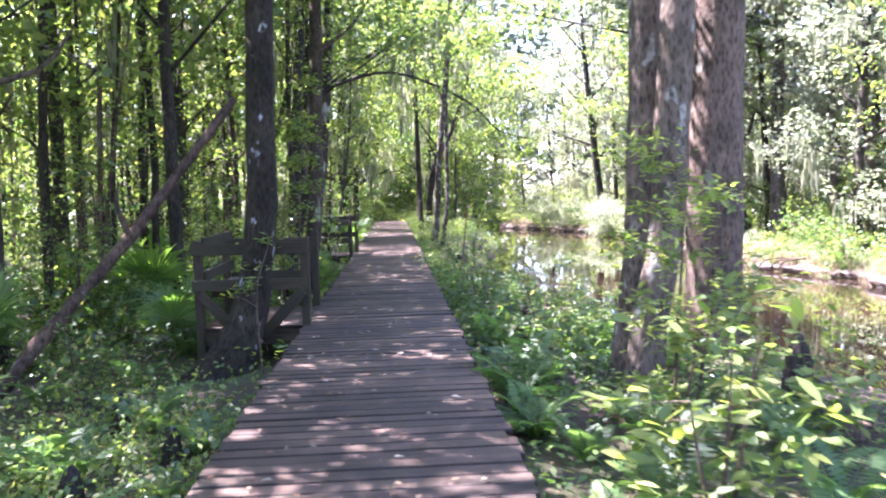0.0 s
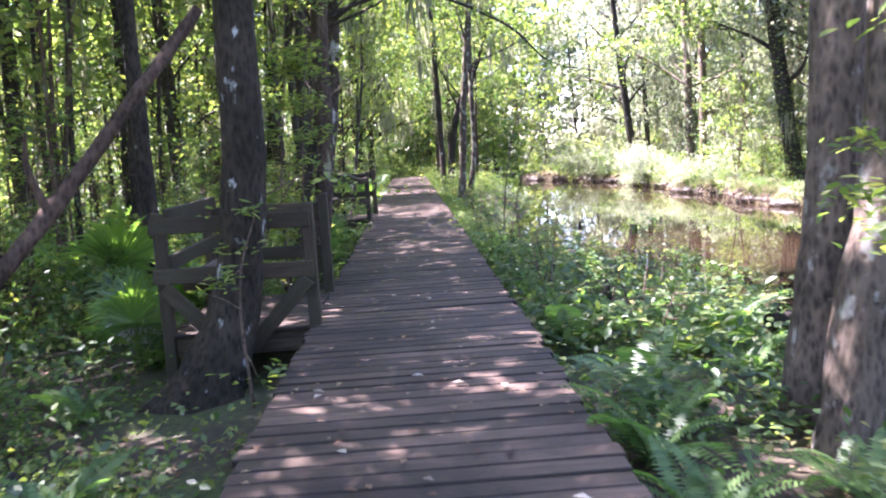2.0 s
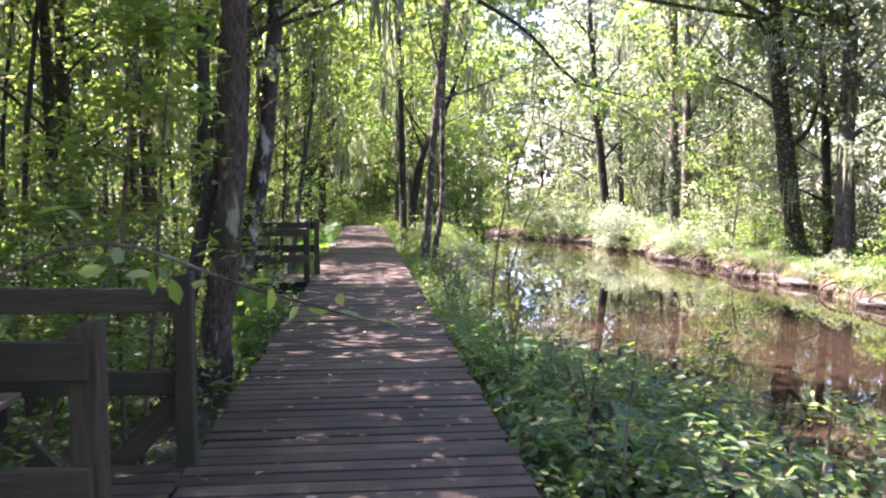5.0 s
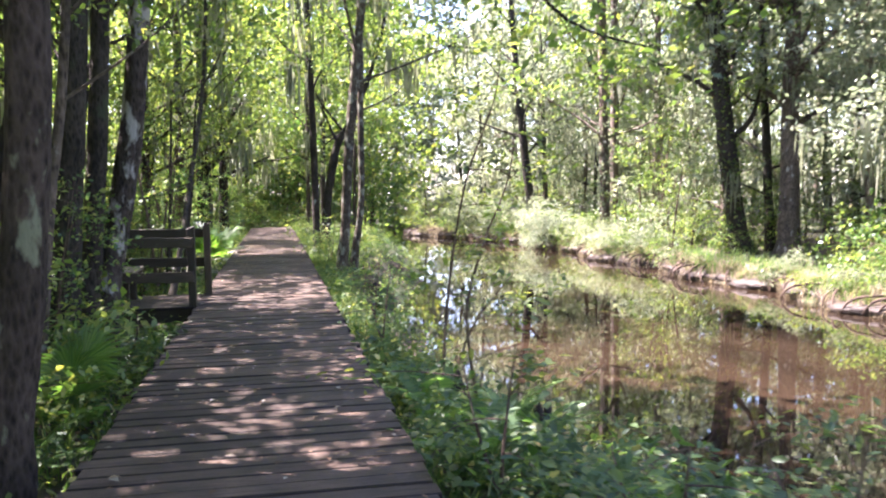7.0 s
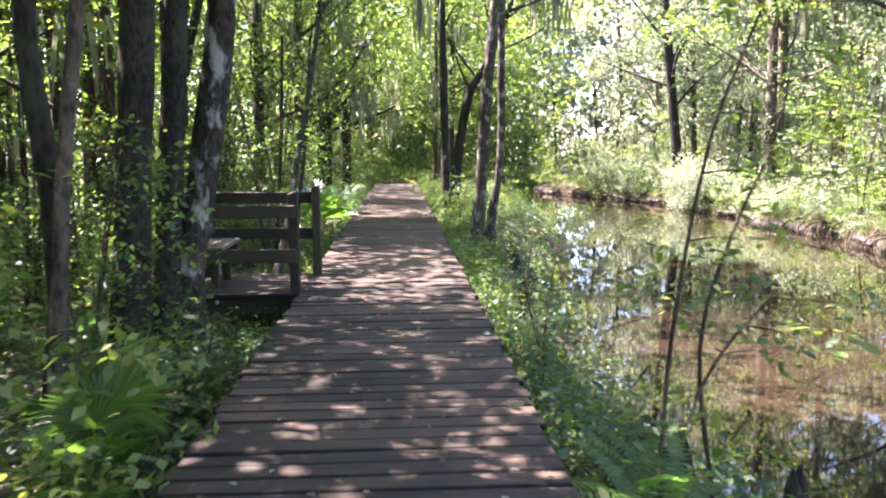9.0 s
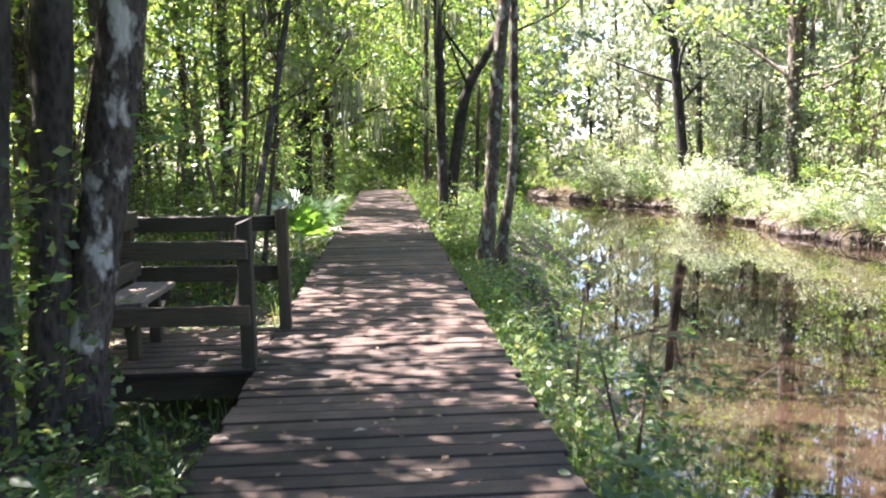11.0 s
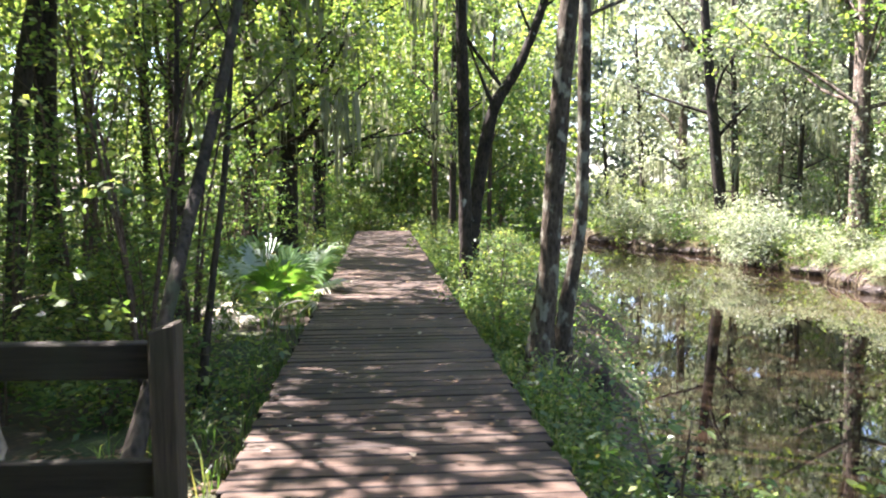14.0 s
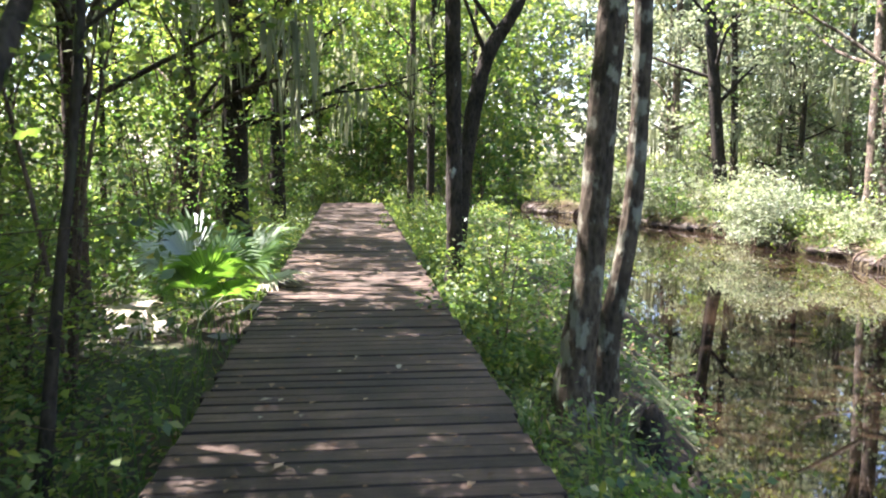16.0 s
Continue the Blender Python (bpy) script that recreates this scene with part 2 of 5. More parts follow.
def mesh_of(name, verts, faces, mat, smooth=False):
    me = bpy.data.meshes.new(name)
    verts = np.asarray(verts, dtype=np.float32)
    if isinstance(faces, np.ndarray):
        n, k = faces.shape
        me.vertices.add(len(verts))
        me.vertices.foreach_set("co", verts.ravel())
        me.loops.add(n * k)
        me.loops.foreach_set("vertex_index", faces.ravel().astype(np.int32))
        me.polygons.add(n)
        me.polygons.foreach_set("loop_start", np.arange(0, n * k, k, dtype=np.int32))
        me.update(calc_edges=True)
    else:
        me.from_pydata([tuple(map(float, v)) for v in verts], [], faces)
    if smooth:
        me.polygons.foreach_set("use_smooth", np.ones(len(me.polygons), dtype=bool))
    me.materials.append(mat)
    return me


def part(name, me, parent, label="", m=None):
    ob = new(name, me)
    ob.parent = parent
    if m is not None:
        ob.matrix_basis = m
    if label:
        tagged(ob, label)
    return ob


def thing(name, m, label, category, group="", kind=""):
    ob = new(name)
    ob.matrix_basis = m
    ob.empty_display_size = 0.2
    return tagged(ob, label, category, group, kind)


def box_mesh(name, size, mat, bevel=0.006, seed=0, slant=0.0, warp=0.0, edge=None):
    """A sawn board or post, its edges worn round; slant tilts the upper end, warp bends it a little."""
    rng = random.Random(seed)
    bm = bmesh.new()
    bmesh.ops.create_cube(bm, size=1.0)
    for v in bm.verts:
        v.co.x *= size[0]
        v.co.y *= size[1]
        v.co.z *= size[2]
        if slant and v.co.z > 0:
            v.co.z += slant * v.co.x / size[0]
        v.co += Vector((rng.uniform(-1, 1), rng.uniform(-1, 1), rng.uniform(-1, 1))) * warp
    if bevel:
        bmesh.ops.bevel(bm, geom=list(bm.edges), offset=bevel, segments=1, affect="EDGES")
    # Faces along the gaps take the edge material, which carries the gap shade.
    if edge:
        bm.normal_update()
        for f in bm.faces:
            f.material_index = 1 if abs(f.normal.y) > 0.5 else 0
    me = bpy.data.meshes.new(name)
    bm.to_mesh(me)
    bm.free()
    me.materials.append(mat)
    if edge:
        me.materials.append(edge)
    return me


def smooth_line(pts, steps):
    """Points of a smooth curve through pts, each (x, y, z, radius)."""
    p = np.asarray(pts, float)
    p = np.vstack([2 * p[0] - p[1], p, 2 * p[-1] - p[-2]])
    out = []
    for i in range(1, len(p) - 2):
        for s in range(steps):
            t = s / steps
            out.append(0.5 * (2 * p[i] + (p[i + 1] - p[i - 1]) * t + (2 * p[i - 1] - 5 * p[i] + 4 * p[i + 1] - p[i + 2]) * t * t
                              + (3 * p[i] - p[i - 1] - 3 * p[i + 1] + p[i + 2]) * t ** 3))
    out.append(p[-2])
    return np.array(out)


def tube(pts, sides=10, steps=4, rough=0.06, flare=0.0, seed=0, buttress=0):
    """A tapered, slightly uneven limb along pts: vertices and quads. flare widens its foot, in ridges if buttress is given."""
    rng = np.random.default_rng(seed)
    line = smooth_line(pts, steps)
    n = len(line)
    tan = np.gradient(line[:, :3], axis=0)
    tan /= np.linalg.norm(tan, axis=1)[:, None] + 1e-9
    ref = np.array([1.0, 0.0, 0.0]) if abs(tan[0][0]) < 0.8 else np.array([0.0, 1.0, 0.0])
    u = np.cross(tan, ref)
    u /= np.linalg.norm(u, axis=1)[:, None] + 1e-9
    v = np.cross(tan, u)
    ang = np.linspace(0, 2 * np.pi, sides, endpoint=False)
    rad = line[:, 3][:, None] * (1 + rough * rng.standard_normal((n, sides)))
    if flare:
        h = line[:, 2] - line[0, 2]
        ridge = 1 + (0.45 * np.cos(ang * buttress + 0.7) if buttress else 0 * ang)
        rad *= 1 + flare * np.exp(-np.maximum(h, 0) / 0.33)[:, None] * ridge[None, :]
    co = line[:, None, :3] + rad[:, :, None] * (np.cos(ang)[None, :, None] * u[:, None, :] + np.sin(ang)[None, :, None] * v[:, None, :])
    idx = np.arange(n * sides).reshape(n, sides)
    a, b = idx[:-1], idx[1:]
    quads = np.stack([a, np.roll(a, -1, 1), np.roll(b, -1, 1), b], -1).reshape(-1, 4)
    return co.reshape(-1, 3), quads


def merge(parts_list):
    vs, fs, k = [], [], 0
    for v, f in parts_list:
        vs.append(v)
        fs.append(f + k)
        k += len(v)
    return np.vstack(vs), np.vstack(fs)


def leaf_quads(centres, size, rng, aspect=0.5, flat=0.5, droop=0.15):
    """One pointed, folded leaf round each centre: vertices and quads. flat: 1 lies level, 0 turns anyhow."""
    n = len(centres)
    d = rng.standard_normal((n, 3))
    d[:, 2] = d[:, 2] * (1 - flat) - droop
    d /= np.linalg.norm(d, axis=1)[:, None]
    up = rng.standard_normal((n, 3)) * (1 - flat)
    up[:, 2] += flat * 1.6
    s = np.cross(d, up)
    s /= np.linalg.norm(s, axis=1)[:, None] + 1e-9
    nrm = np.cross(s, d)
    ln = (size * rng.uniform(0.6, 1.3, n))[:, None]
    w = ln * aspect * 0.5
    c = np.asarray(centres)
    v = np.stack([c - d * ln * 0.5, c + s * w - d * ln * 0.05 + nrm * w * 0.35, c + d * ln * 0.5, c - s * w - d * ln * 0.05 + nrm * w * 0.35], 1)
    return v.reshape(-1, 3), np.arange(4 * n).reshape(n, 4)


def leaf_ovals(centres, size, rng, aspect=0.5, flat=0.5, droop=0.15):
    """Like leaf_quads, but each leaf has rounded sides and a fold along its midrib, for plants close to the boards."""
    v, _ = leaf_quads(centres, size, rng, aspect, flat, droop)
    base, left, tip, right = v.reshape(-1, 4, 3).transpose(1, 0, 2)
    side = left - right
    l1, r1 = base + (left - base) * 0.72 + side * 0.06, base + (right - base) * 0.72 - side * 0.06
    l2, r2 = left + (tip - left) * 0.42 + side * 0.06, right + (tip - right) * 0.42 - side * 0.06
    n = len(base)
    k = np.arange(n)[:, None] * 6
    return np.stack([base, l1, l2, tip, r2, r1], 1).reshape(-1, 3), np.vstack([k + (0, 1, 2, 3), k + (0, 3, 4, 5)])


def blobs(centres, radii, counts, rng, squash=0.7):
    out = []
    for c, r, k in zip(centres, radii, counts):
        g = rng.standard_normal((int(k), 3))
        g /= np.linalg.norm(g, axis=1)[:, None]
        g *= (rng.uniform(0.05, 1.0, int(k)) ** 0.45)[:, None] * r
        g[:, 2] *= squash
        out.append(np.asarray(c) + g)
    return np.vstack(out)


def sprays(centres, radii, counts, rng, squash=0.65, per=9, spread=0.16):
    """Leaves gathered on small twigs inside round masses, so that gaps stay open between them."""
    twigs = blobs(centres, radii, [max(2, int(k / per)) for k in counts], rng, squash)
    pts = np.repeat(twigs, per, 0)
    way = np.repeat(rng.standard_normal((len(twigs), 3)) * (1, 1, 0.35), per, 0)
    run = np.tile(np.linspace(-1, 1, per), len(twigs))[:, None]
    return pts + way * run * spread + rng.standard_normal(pts.shape) * spread * 0.35


def curtain(tops, lengths, rng, strands=14, wide=0.25, blade=0.018):
    """Hanging strands of moss below the points given."""
    vs, k = [], 0
    for top, ln in zip(tops, lengths):
        for _ in range(strands):
            p = np.asarray(top) + (rng.uniform(-wide, wide), rng.uniform(-wide, wide), rng.uniform(-0.05, 0.05))
            drop = ln * rng.uniform(0.3, 1.0)
            a = rng.uniform(0, np.pi)
            s = np.array([np.cos(a), np.sin(a), 0]) * blade * rng.uniform(0.6, 1.5)
            sway = np.array([rng.uniform(-0.08, 0.08), rng.uniform(-0.08, 0.08), 0])
            q = p + sway + (0, 0, -drop * 0.55)
            e = p + sway * 1.4 + (0, 0, -drop)
            vs += [p - s, p + s, q + s * 1.3, q - s * 1.3, q - s * 1.3, q + s * 1.3, e + s * 0.2, e - s * 0.2]
    return np.array(vs), np.arange(len(vs)).reshape(-1, 4)


# ---- the lie of the land ----
WATER = -1.15


def near_shore(y):
    return np.interp(y, [-20, 4, 9, 13, 16, 18.5, 21, 25, 28.5, 31, 36, 42, 49, 58, 70, 90], [7.5, 6.2, 5.4, 3.9, 3.1, 2.25, 2.3, 2.5, 2.7, 3.5, 4.7, 5.5, 5.6, 4.0, 0.0, -6.0]) + 0.16 * np.sin(y * 1.9) + 0.1 * np.sin(y * 4.3)


def far_shore(y):
    return np.interp(y, [-20, 10, 20, 27, 35, 41, 48, 53, 58, 64, 74, 90], [13, 12.6, 12.2, 11.8, 12.1, 12.0, 12.2, 11.2, 9.3, 7.6, 5.0, 0.0]) + 0.3 * np.sin(y * 0.9 + 1) + 0.15 * np.sin(y * 2.7)


def land(x, y):
    """The height of the ground, its hummocks left out."""
    x, y = np.asarray(x, float), np.asarray(y, float)
    left = -0.42 - 0.10 * np.clip((-x - 1) / 4, 0, 1)
    a, b = near_shore(y), far_shore(y)
    t = np.clip((x - a + 1.3) / 1.5, 0, 1)
    near = left + (-1.25 - left) * t * t * (3 - 2 * t)
    bed = -1.25 - 0.5 * np.clip(np.minimum(x - a, b - x) / 1.5, 0, 1)
    s = np.clip((x - b) / 0.45, 0, 1)
    far = -1.25 + 0.42 * s + 0.35 * np.clip((x - b) / 12, 0, 1)
    return np.where(x < a + 0.2, near, np.where(x < b, bed, far))


def hummock(x, y):
    return 0.05 * np.sin(x * 2.1 + 0.7 * y) * np.cos(y * 1.7 - 0.4 * x) + 0.03 * np.sin(5.1 * x + 1.3) * np.sin(4.3 * y)


def height(x, y):
    return float(land(x, y) + hummock(x, y) - 0.01)


def axis(near, step, far, lo, hi):
    a = list(np.arange(lo, hi, step))
    g, p = step, hi
    while p < far:
        a.append(p)
        g *= 1.25
        p += g
    g, p = step * 1.25, lo - step * 1.25
    while p > -far:
        a.insert(0, p)
        g *= 1.25
        p -= g
    return np.array(a)


gx, gy = axis(0, 0.24, 600, -9, 14), axis(0, 0.34, 700, -4, 62)
X, Y = np.meshgrid(gx, gy)
Z = land(X, Y) + hummock(X, Y)
idx = np.arange(X.size).reshape(X.shape)
gq = np.stack([idx[:-1, :-1], idx[:-1, 1:], idx[1:, 1:], idx[1:, :-1]], -1).reshape(-1, 4)
ground = tagged(new("ground", mesh_of("ground", np.stack([X, Y, Z], -1).reshape(-1, 3), gq, ground_soil, True)), "damp brown forest soil with leaf litter", "ground", kind="structure")
wv = [(-20, -60, WATER), (60, -60, WATER), (60, 120, WATER), (-20, 120, WATER)]
water = tagged(new("water", mesh_of("water", np.array(wv), np.array([[0, 1, 2, 3]]), river_water)), "still murky brown creek water with reflections", "water", kind="structure")


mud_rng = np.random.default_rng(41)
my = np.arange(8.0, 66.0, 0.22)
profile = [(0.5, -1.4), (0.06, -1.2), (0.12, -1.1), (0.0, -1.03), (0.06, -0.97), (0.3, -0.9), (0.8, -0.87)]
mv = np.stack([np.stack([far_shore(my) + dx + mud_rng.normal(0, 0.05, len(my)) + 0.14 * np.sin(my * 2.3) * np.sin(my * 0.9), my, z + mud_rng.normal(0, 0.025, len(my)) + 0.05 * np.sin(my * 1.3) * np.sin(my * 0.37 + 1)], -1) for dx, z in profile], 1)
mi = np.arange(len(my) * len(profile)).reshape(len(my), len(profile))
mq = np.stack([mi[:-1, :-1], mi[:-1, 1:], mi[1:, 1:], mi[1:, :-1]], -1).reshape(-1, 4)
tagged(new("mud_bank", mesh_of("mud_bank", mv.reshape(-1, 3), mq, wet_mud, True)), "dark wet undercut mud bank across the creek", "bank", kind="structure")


def wet(x, y):
    return near_shore(y) - 0.25 < x < far_shore(y) + 0.1


# ---- trees ----


def limb_points(start, end, r, rng, sag=0.25):
    s, e = np.asarray(start, float), np.asarray(end, float)
    mid = (s + e) / 2 + rng.uniform(-sag, sag, 3)
    return [(*s, r), (*mid, r * 0.7), (*e, r * 0.3)]


def tree(name, label, pts, bark, leaves=leaf_canopy, crown=(), leaf=0.11, count=2600, moss=0, flare=0.7, sides=12, buttress=0, seed=1,
         group="", limbs_from=None, m=None, steps=5, lichen_spots=()):
    """A tree at the foot of pts (x, y, z, radius): trunk, limbs to each mass of the crown, leaves and hanging moss. crown: (x, y, z, radius)."""
    rng = np.random.default_rng(seed)
    foot = np.array(pts[0][:3])
    loc = [(p[0] - foot[0], p[1] - foot[1], p[2] - foot[2], p[3]) for p in pts]
    ob = thing(name, m if m is not None else Matrix.Translation(foot), label, "tree", group)
    part("trunk", mesh_of("trunk", *tube(loc, sides, steps, 0.05, flare, seed, buttress), bark, True), ob)
    line = smooth_line(loc, 5)
    crown = [(c[0] - foot[0], c[1] - foot[1], c[2] - foot[2], c[3]) for c in crown]
    if crown:
        for i, c in enumerate(crown):
            below = line[line[:, 2] < c[2] - 0.25 * c[3]]
            near = below[np.argmin(np.linalg.norm(below[:, :3] - np.array(c[:3]) * (1, 1, 0.75), axis=1))] if len(below) else line[-1]
            r = max(0.012, near[3] * 0.38)
            wood = [tube(limb_points(near[:3], c[:3], r, rng), 5, 3, 0.05, seed=seed + i)]
            for _ in range(2):
                e = np.array(c[:3]) + rng.standard_normal(3) * c[3] * (0.6, 0.6, 0.4)
                st = np.array(c[:3]) * 0.75 + near[:3] * 0.25
                wood.append(tube(limb_points(st, e, r * 0.35, rng, 0.15), 3, 2, 0.0, seed=seed))
            part("limb", mesh_of("limb", *merge(wood), bark, True), ob)
        vol = np.array([c[3] ** 2 for c in crown])
        pts_l = sprays([c[:3] for c in crown], [c[3] for c in crown], count * vol / vol.sum(), rng, spread=leaf * 1.6)
        pts_l = pts_l[(pts_l[:, 2] < 9.5) | (rng.random(len(pts_l)) < 0.5)]
        big = np.where(pts_l[:, 2] > 9.5, leaf * 1.95, np.where(pts_l[:, 2] > 6.5, leaf * 1.4, leaf))
        tagged(part("crown", mesh_of("crown", *leaf_quads(pts_l, big, rng, 0.55, 0.4), leaves), ob), kind="stuff")
        if moss:
            tops = blobs([c[:3] for c in crown], [c[3] * 0.9 for c in crown], [max(1, moss // len(crown))] * len(crown), rng, 0.4)
            tagged(part("hanging_moss", mesh_of("hanging_moss", *curtain(tops, rng.uniform(0.4, 1.6, len(tops)), rng), moss_grey), ob, "grey-green moss strands"), kind="stuff")
    return ob


def crown_over(x, y, z0, z1, spread, n, r, seed, lean=(0, 0)):
    rng = random.Random(seed)
    out = []
    for i in range(n):
        z = z0 + (z1 - z0) * (i + 0.5) / n
        a = i * 2.4 + rng.uniform(-0.5, 0.5)
        d = spread * rng.uniform(0.35, 1.0)
        out.append((x + d * math.cos(a) + lean[0], y + d * math.sin(a) + lean[1], z, r * rng.uniform(0.75, 1.2)))
    return out


def climber(ob, pts, low, high, count, leaf, mat, seed):
    """Leaves of a vine that climbs the trunk of ob, whose line is pts."""
    rng = np.random.default_rng(seed)
    line = smooth_line(pts, 10)
    line = line[(line[:, 2] > low) & (line[:, 2] < high)]
    pick = line[rng.integers(0, len(line), count)]
    a = rng.uniform(0, 2 * np.pi, count)
    d = pick[:, 3] + np.abs(rng.normal(0.03, 0.07, count))
    p = pick[:, :3] + np.stack([np.cos(a) * d, np.sin(a) * d, rng.normal(0, 0.1, count)], -1) - np.array(pts[0][:3])
    tagged(part("climbing_vine", mesh_of("climbing_vine", *leaf_quads(p, leaf, rng, 0.6, 0.4), mat), ob, "climbing vine leaves on the bark"), kind="stuff")


# the dark tree that leans beside the first bench bay
spotted_tree = tree("tree", "dark-barked tree with white lichen spots beside the bench bay", [(-1.8, 9.6, -0.66, 0.29), (-1.66, 9.66, -0.22, 0.23), (-1.46, 9.74, 0.35, 0.19), (-1.31, 9.75, 1.5, 0.175), (-1.24, 9.75, 3.6, 0.16), (-1.0, 9.9, 8, 0.12), (-0.8, 10, 13, 0.05)],
     bark_black, crown=crown_over(-0.8, 10.2, 5.5, 13, 2.6, 9, 1.7, 3), count=5900, flare=0.75, buttress=3, seed=3, moss=0)
shoot_rng = np.random.default_rng(77)
shoot = [(0.6, 0.1, 1.8, 0.008), (1.1, 0.02, 2.0, 0.006), (1.52, 0.04, 1.87, 0.005), (1.86, 0.07, 1.76, 0.003)]
part("side_shoot", mesh_of("side_shoot", *tube(shoot, 5, 4, 0.0, seed=2), twig_bark, True), spotted_tree)
tagged(part("shoot_leaves", mesh_of("shoot_leaves", *leaf_ovals(np.repeat(smooth_line(shoot, 4)[3:, :3], 2, 0) + shoot_rng.normal(0, 0.045, (20, 3)), 0.085, shoot_rng, 0.5, 0.5), leaf_bright), spotted_tree, "bright green leaves"), kind="stuff")
# two joined trunks on the bank, and a thick one behind
tree("tree", "grey mottled tree trunk on the creek bank", [(2.36, 7.85, -0.6, 0.165), (2.5, 7.85, 0.3, 0.165), (2.6, 7.85, 1.5, 0.155), (2.66, 7.85, 3.3, 0.15), (2.8, 7.9, 8, 0.11), (2.8, 8, 13, 0.04)],
     bark_grey, crown=crown_over(2.9, 8.2, 5, 13, 2.6, 8, 1.7, 5), count=5500, flare=0.28, buttress=4, seed=5)
tree("tree", "grey-brown tree trunk joined to its neighbour on the bank", [(2.4, 7.42, -0.6, 0.165), (2.54, 7.44, 0.35, 0.165), (2.72, 7.45, 1.3, 0.16), (2.83, 7.45, 3.2, 0.15), (3.2, 7.4, 8, 0.1), (3.4, 7.3, 12, 0.04)],
     bark_grey, crown=crown_over(3.6, 7.0, 5, 12, 2.4, 7, 1.6, 7), count=4800, flare=0.28, buttress=4, seed=7)
tree("tree", "thick brown cypress trunk with ridged bark", [(3.82, 9.2, -0.9, 0.34), (3.83, 9.2, 0.1, 0.31), (3.84, 9.2, 1.7, 0.3), (3.9, 9.2, 4, 0.28), (3.95, 9.2, 9, 0.2), (4, 9.3, 15, 0.06)],
     bark_cypress, crown=crown_over(4, 9.3, 7, 15, 2.8, 8, 1.8, 9), count=5500, flare=0.55, buttress=6, sides=18, seed=9)
brown_tree = tree("tree", "brown mossy tree trunk beside the boardwalk edge", [(-1.45, 15.15, -0.55, 0.16), (-1.33, 15.15, 0.3, 0.135), (-1.2, 15.15, 1.3, 0.125), (-1.13, 15.15, 2.6, 0.12), (-1.0, 15.2, 7, 0.09), (-0.9, 15.3, 12, 0.04)],
     bark_brown, crown=crown_over(-0.8, 15.6, 5, 12, 2.5, 8, 1.5, 15), count=5100, flare=0.6, buttress=4, seed=15)
reach_rng = np.random.default_rng(78)
reach = [(0.4, 0.05, 4.0, 0.035), (1.7, 0.5, 4.35, 0.026), (3.1, 0.85, 3.85, 0.02), (3.75, 0.85, 3.25, 0.014), (4.5, 0.9, 3.05, 0.006)]
part("limb", mesh_of("limb", *tube(reach, 7, 5, 0.05, seed=3), bark_dark, True), brown_tree, "long dark bough reaching over the boards")
spray_at = smooth_line(reach, 6)[9:, :3]
spray_pts = np.repeat(spray_at, 22, 0) + reach_rng.normal(0, 1, (len(spray_at) * 22, 3)) * (0.34, 0.34, 0.16) - (0, 0, 0.1)
tagged(part("bough_leaves", mesh_of("bough_leaves", *leaf_quads(spray_pts, 0.11, reach_rng, 0.5, 0.5), leaf_canopy), brown_tree), kind="stuff")
tree("tree", "dark vine-covered trunk leaning against its neighbour", [(-1.85, 14.9, -0.55, 0.085), (-1.6, 15.05, 0.4, 0.07), (-1.42, 15.25, 1.4, 0.065), (-1.2, 15.4, 2.6, 0.06), (-1.0, 15.5, 7, 0.04)],
     bark_dark, crown=crown_over(-1.0, 15.6, 4.0, 8, 1.8, 6, 1.2, 13), count=3400, flare=0.3, sides=9, seed=13)
tree("tree", "thick mossy stem of a forked tree", [(-2.0, 17.95, -0.55, 0.075), (-1.88, 17.95, 0.4, 0.06), (-1.86, 17.95, 1.2, 0.07), (-1.95, 17.95, 2.4, 0.065), (-1.9, 18, 5, 0.05), (-1.7, 18, 9, 0.03)],
     bark_moss, crown=crown_over(-1.7, 18.1, 4.2, 10, 2.0, 6, 1.3, 14), count=3600, flare=0.4, sides=9, seed=14)
tree("tree", "slim forked sapling tree with pale bark patches", [(-1.92, 17.8, -0.55, 0.05), (-1.82, 17.8, 0.4, 0.05), (-1.72, 17.8, 1.4, 0.045), (-1.56, 17.8, 2.6, 0.042), (-1.4, 17.9, 5, 0.02)],
     bark_grey, crown=crown_over(-1.5, 18.0, 3.0, 5.5, 1.1, 6, 0.8, 17), count=1700, flare=0.4, sides=8, seed=17, leaf=0.09)
for i, (x, y, r, sd) in enumerate([(-2.2, 20.6, 0.165, 19), (-2.02, 21.15, 0.13, 21), (-1.74, 21.28, 0.155, 23)]):
    trio = [(x - 0.16, y, -0.55, r * 1.15), (x - 0.09, y, 0.3, r), (x, y, 1.5, r * 0.95), (x + 0.13, y - 0.02, 3.2, r * 0.9), (x + 0.4, y, 8, r * 0.65), (x + 0.6, y + 0.2, 13, 0.04)]
    if i == 2:
        trio = [(x - 0.34, y, -0.55, r * 1.15), (x - 0.2, y, 0.3, r), (x + 0.02, y, 1.5, r * 0.95), (x + 0.27, y - 0.02, 3.2, r * 0.9), (x + 0.6, y, 8, r * 0.65), (x + 0.7, y + 0.2, 13, 0.04)]
    trio_tree = tree("tree", "grey mossy trunk in a tight group of three" if i < 2 else "grey trunk with pale lichen standing at the bay railing", trio,
         bark_moss if i != 2 else bark_patched, crown=crown_over(x + 0.7, y + 0.3, 4.6 + i * 0.4, 13, 2.4, 8, 1.6, sd), count=4900, flare=0.55, buttress=4, seed=sd, group="group of three trees", moss=30)
    climber(trio_tree, trio, -0.5, 1.6 if i < 2 else 0.6, 420 if i < 2 else 120, 0.09, leaf_canopy, sd)
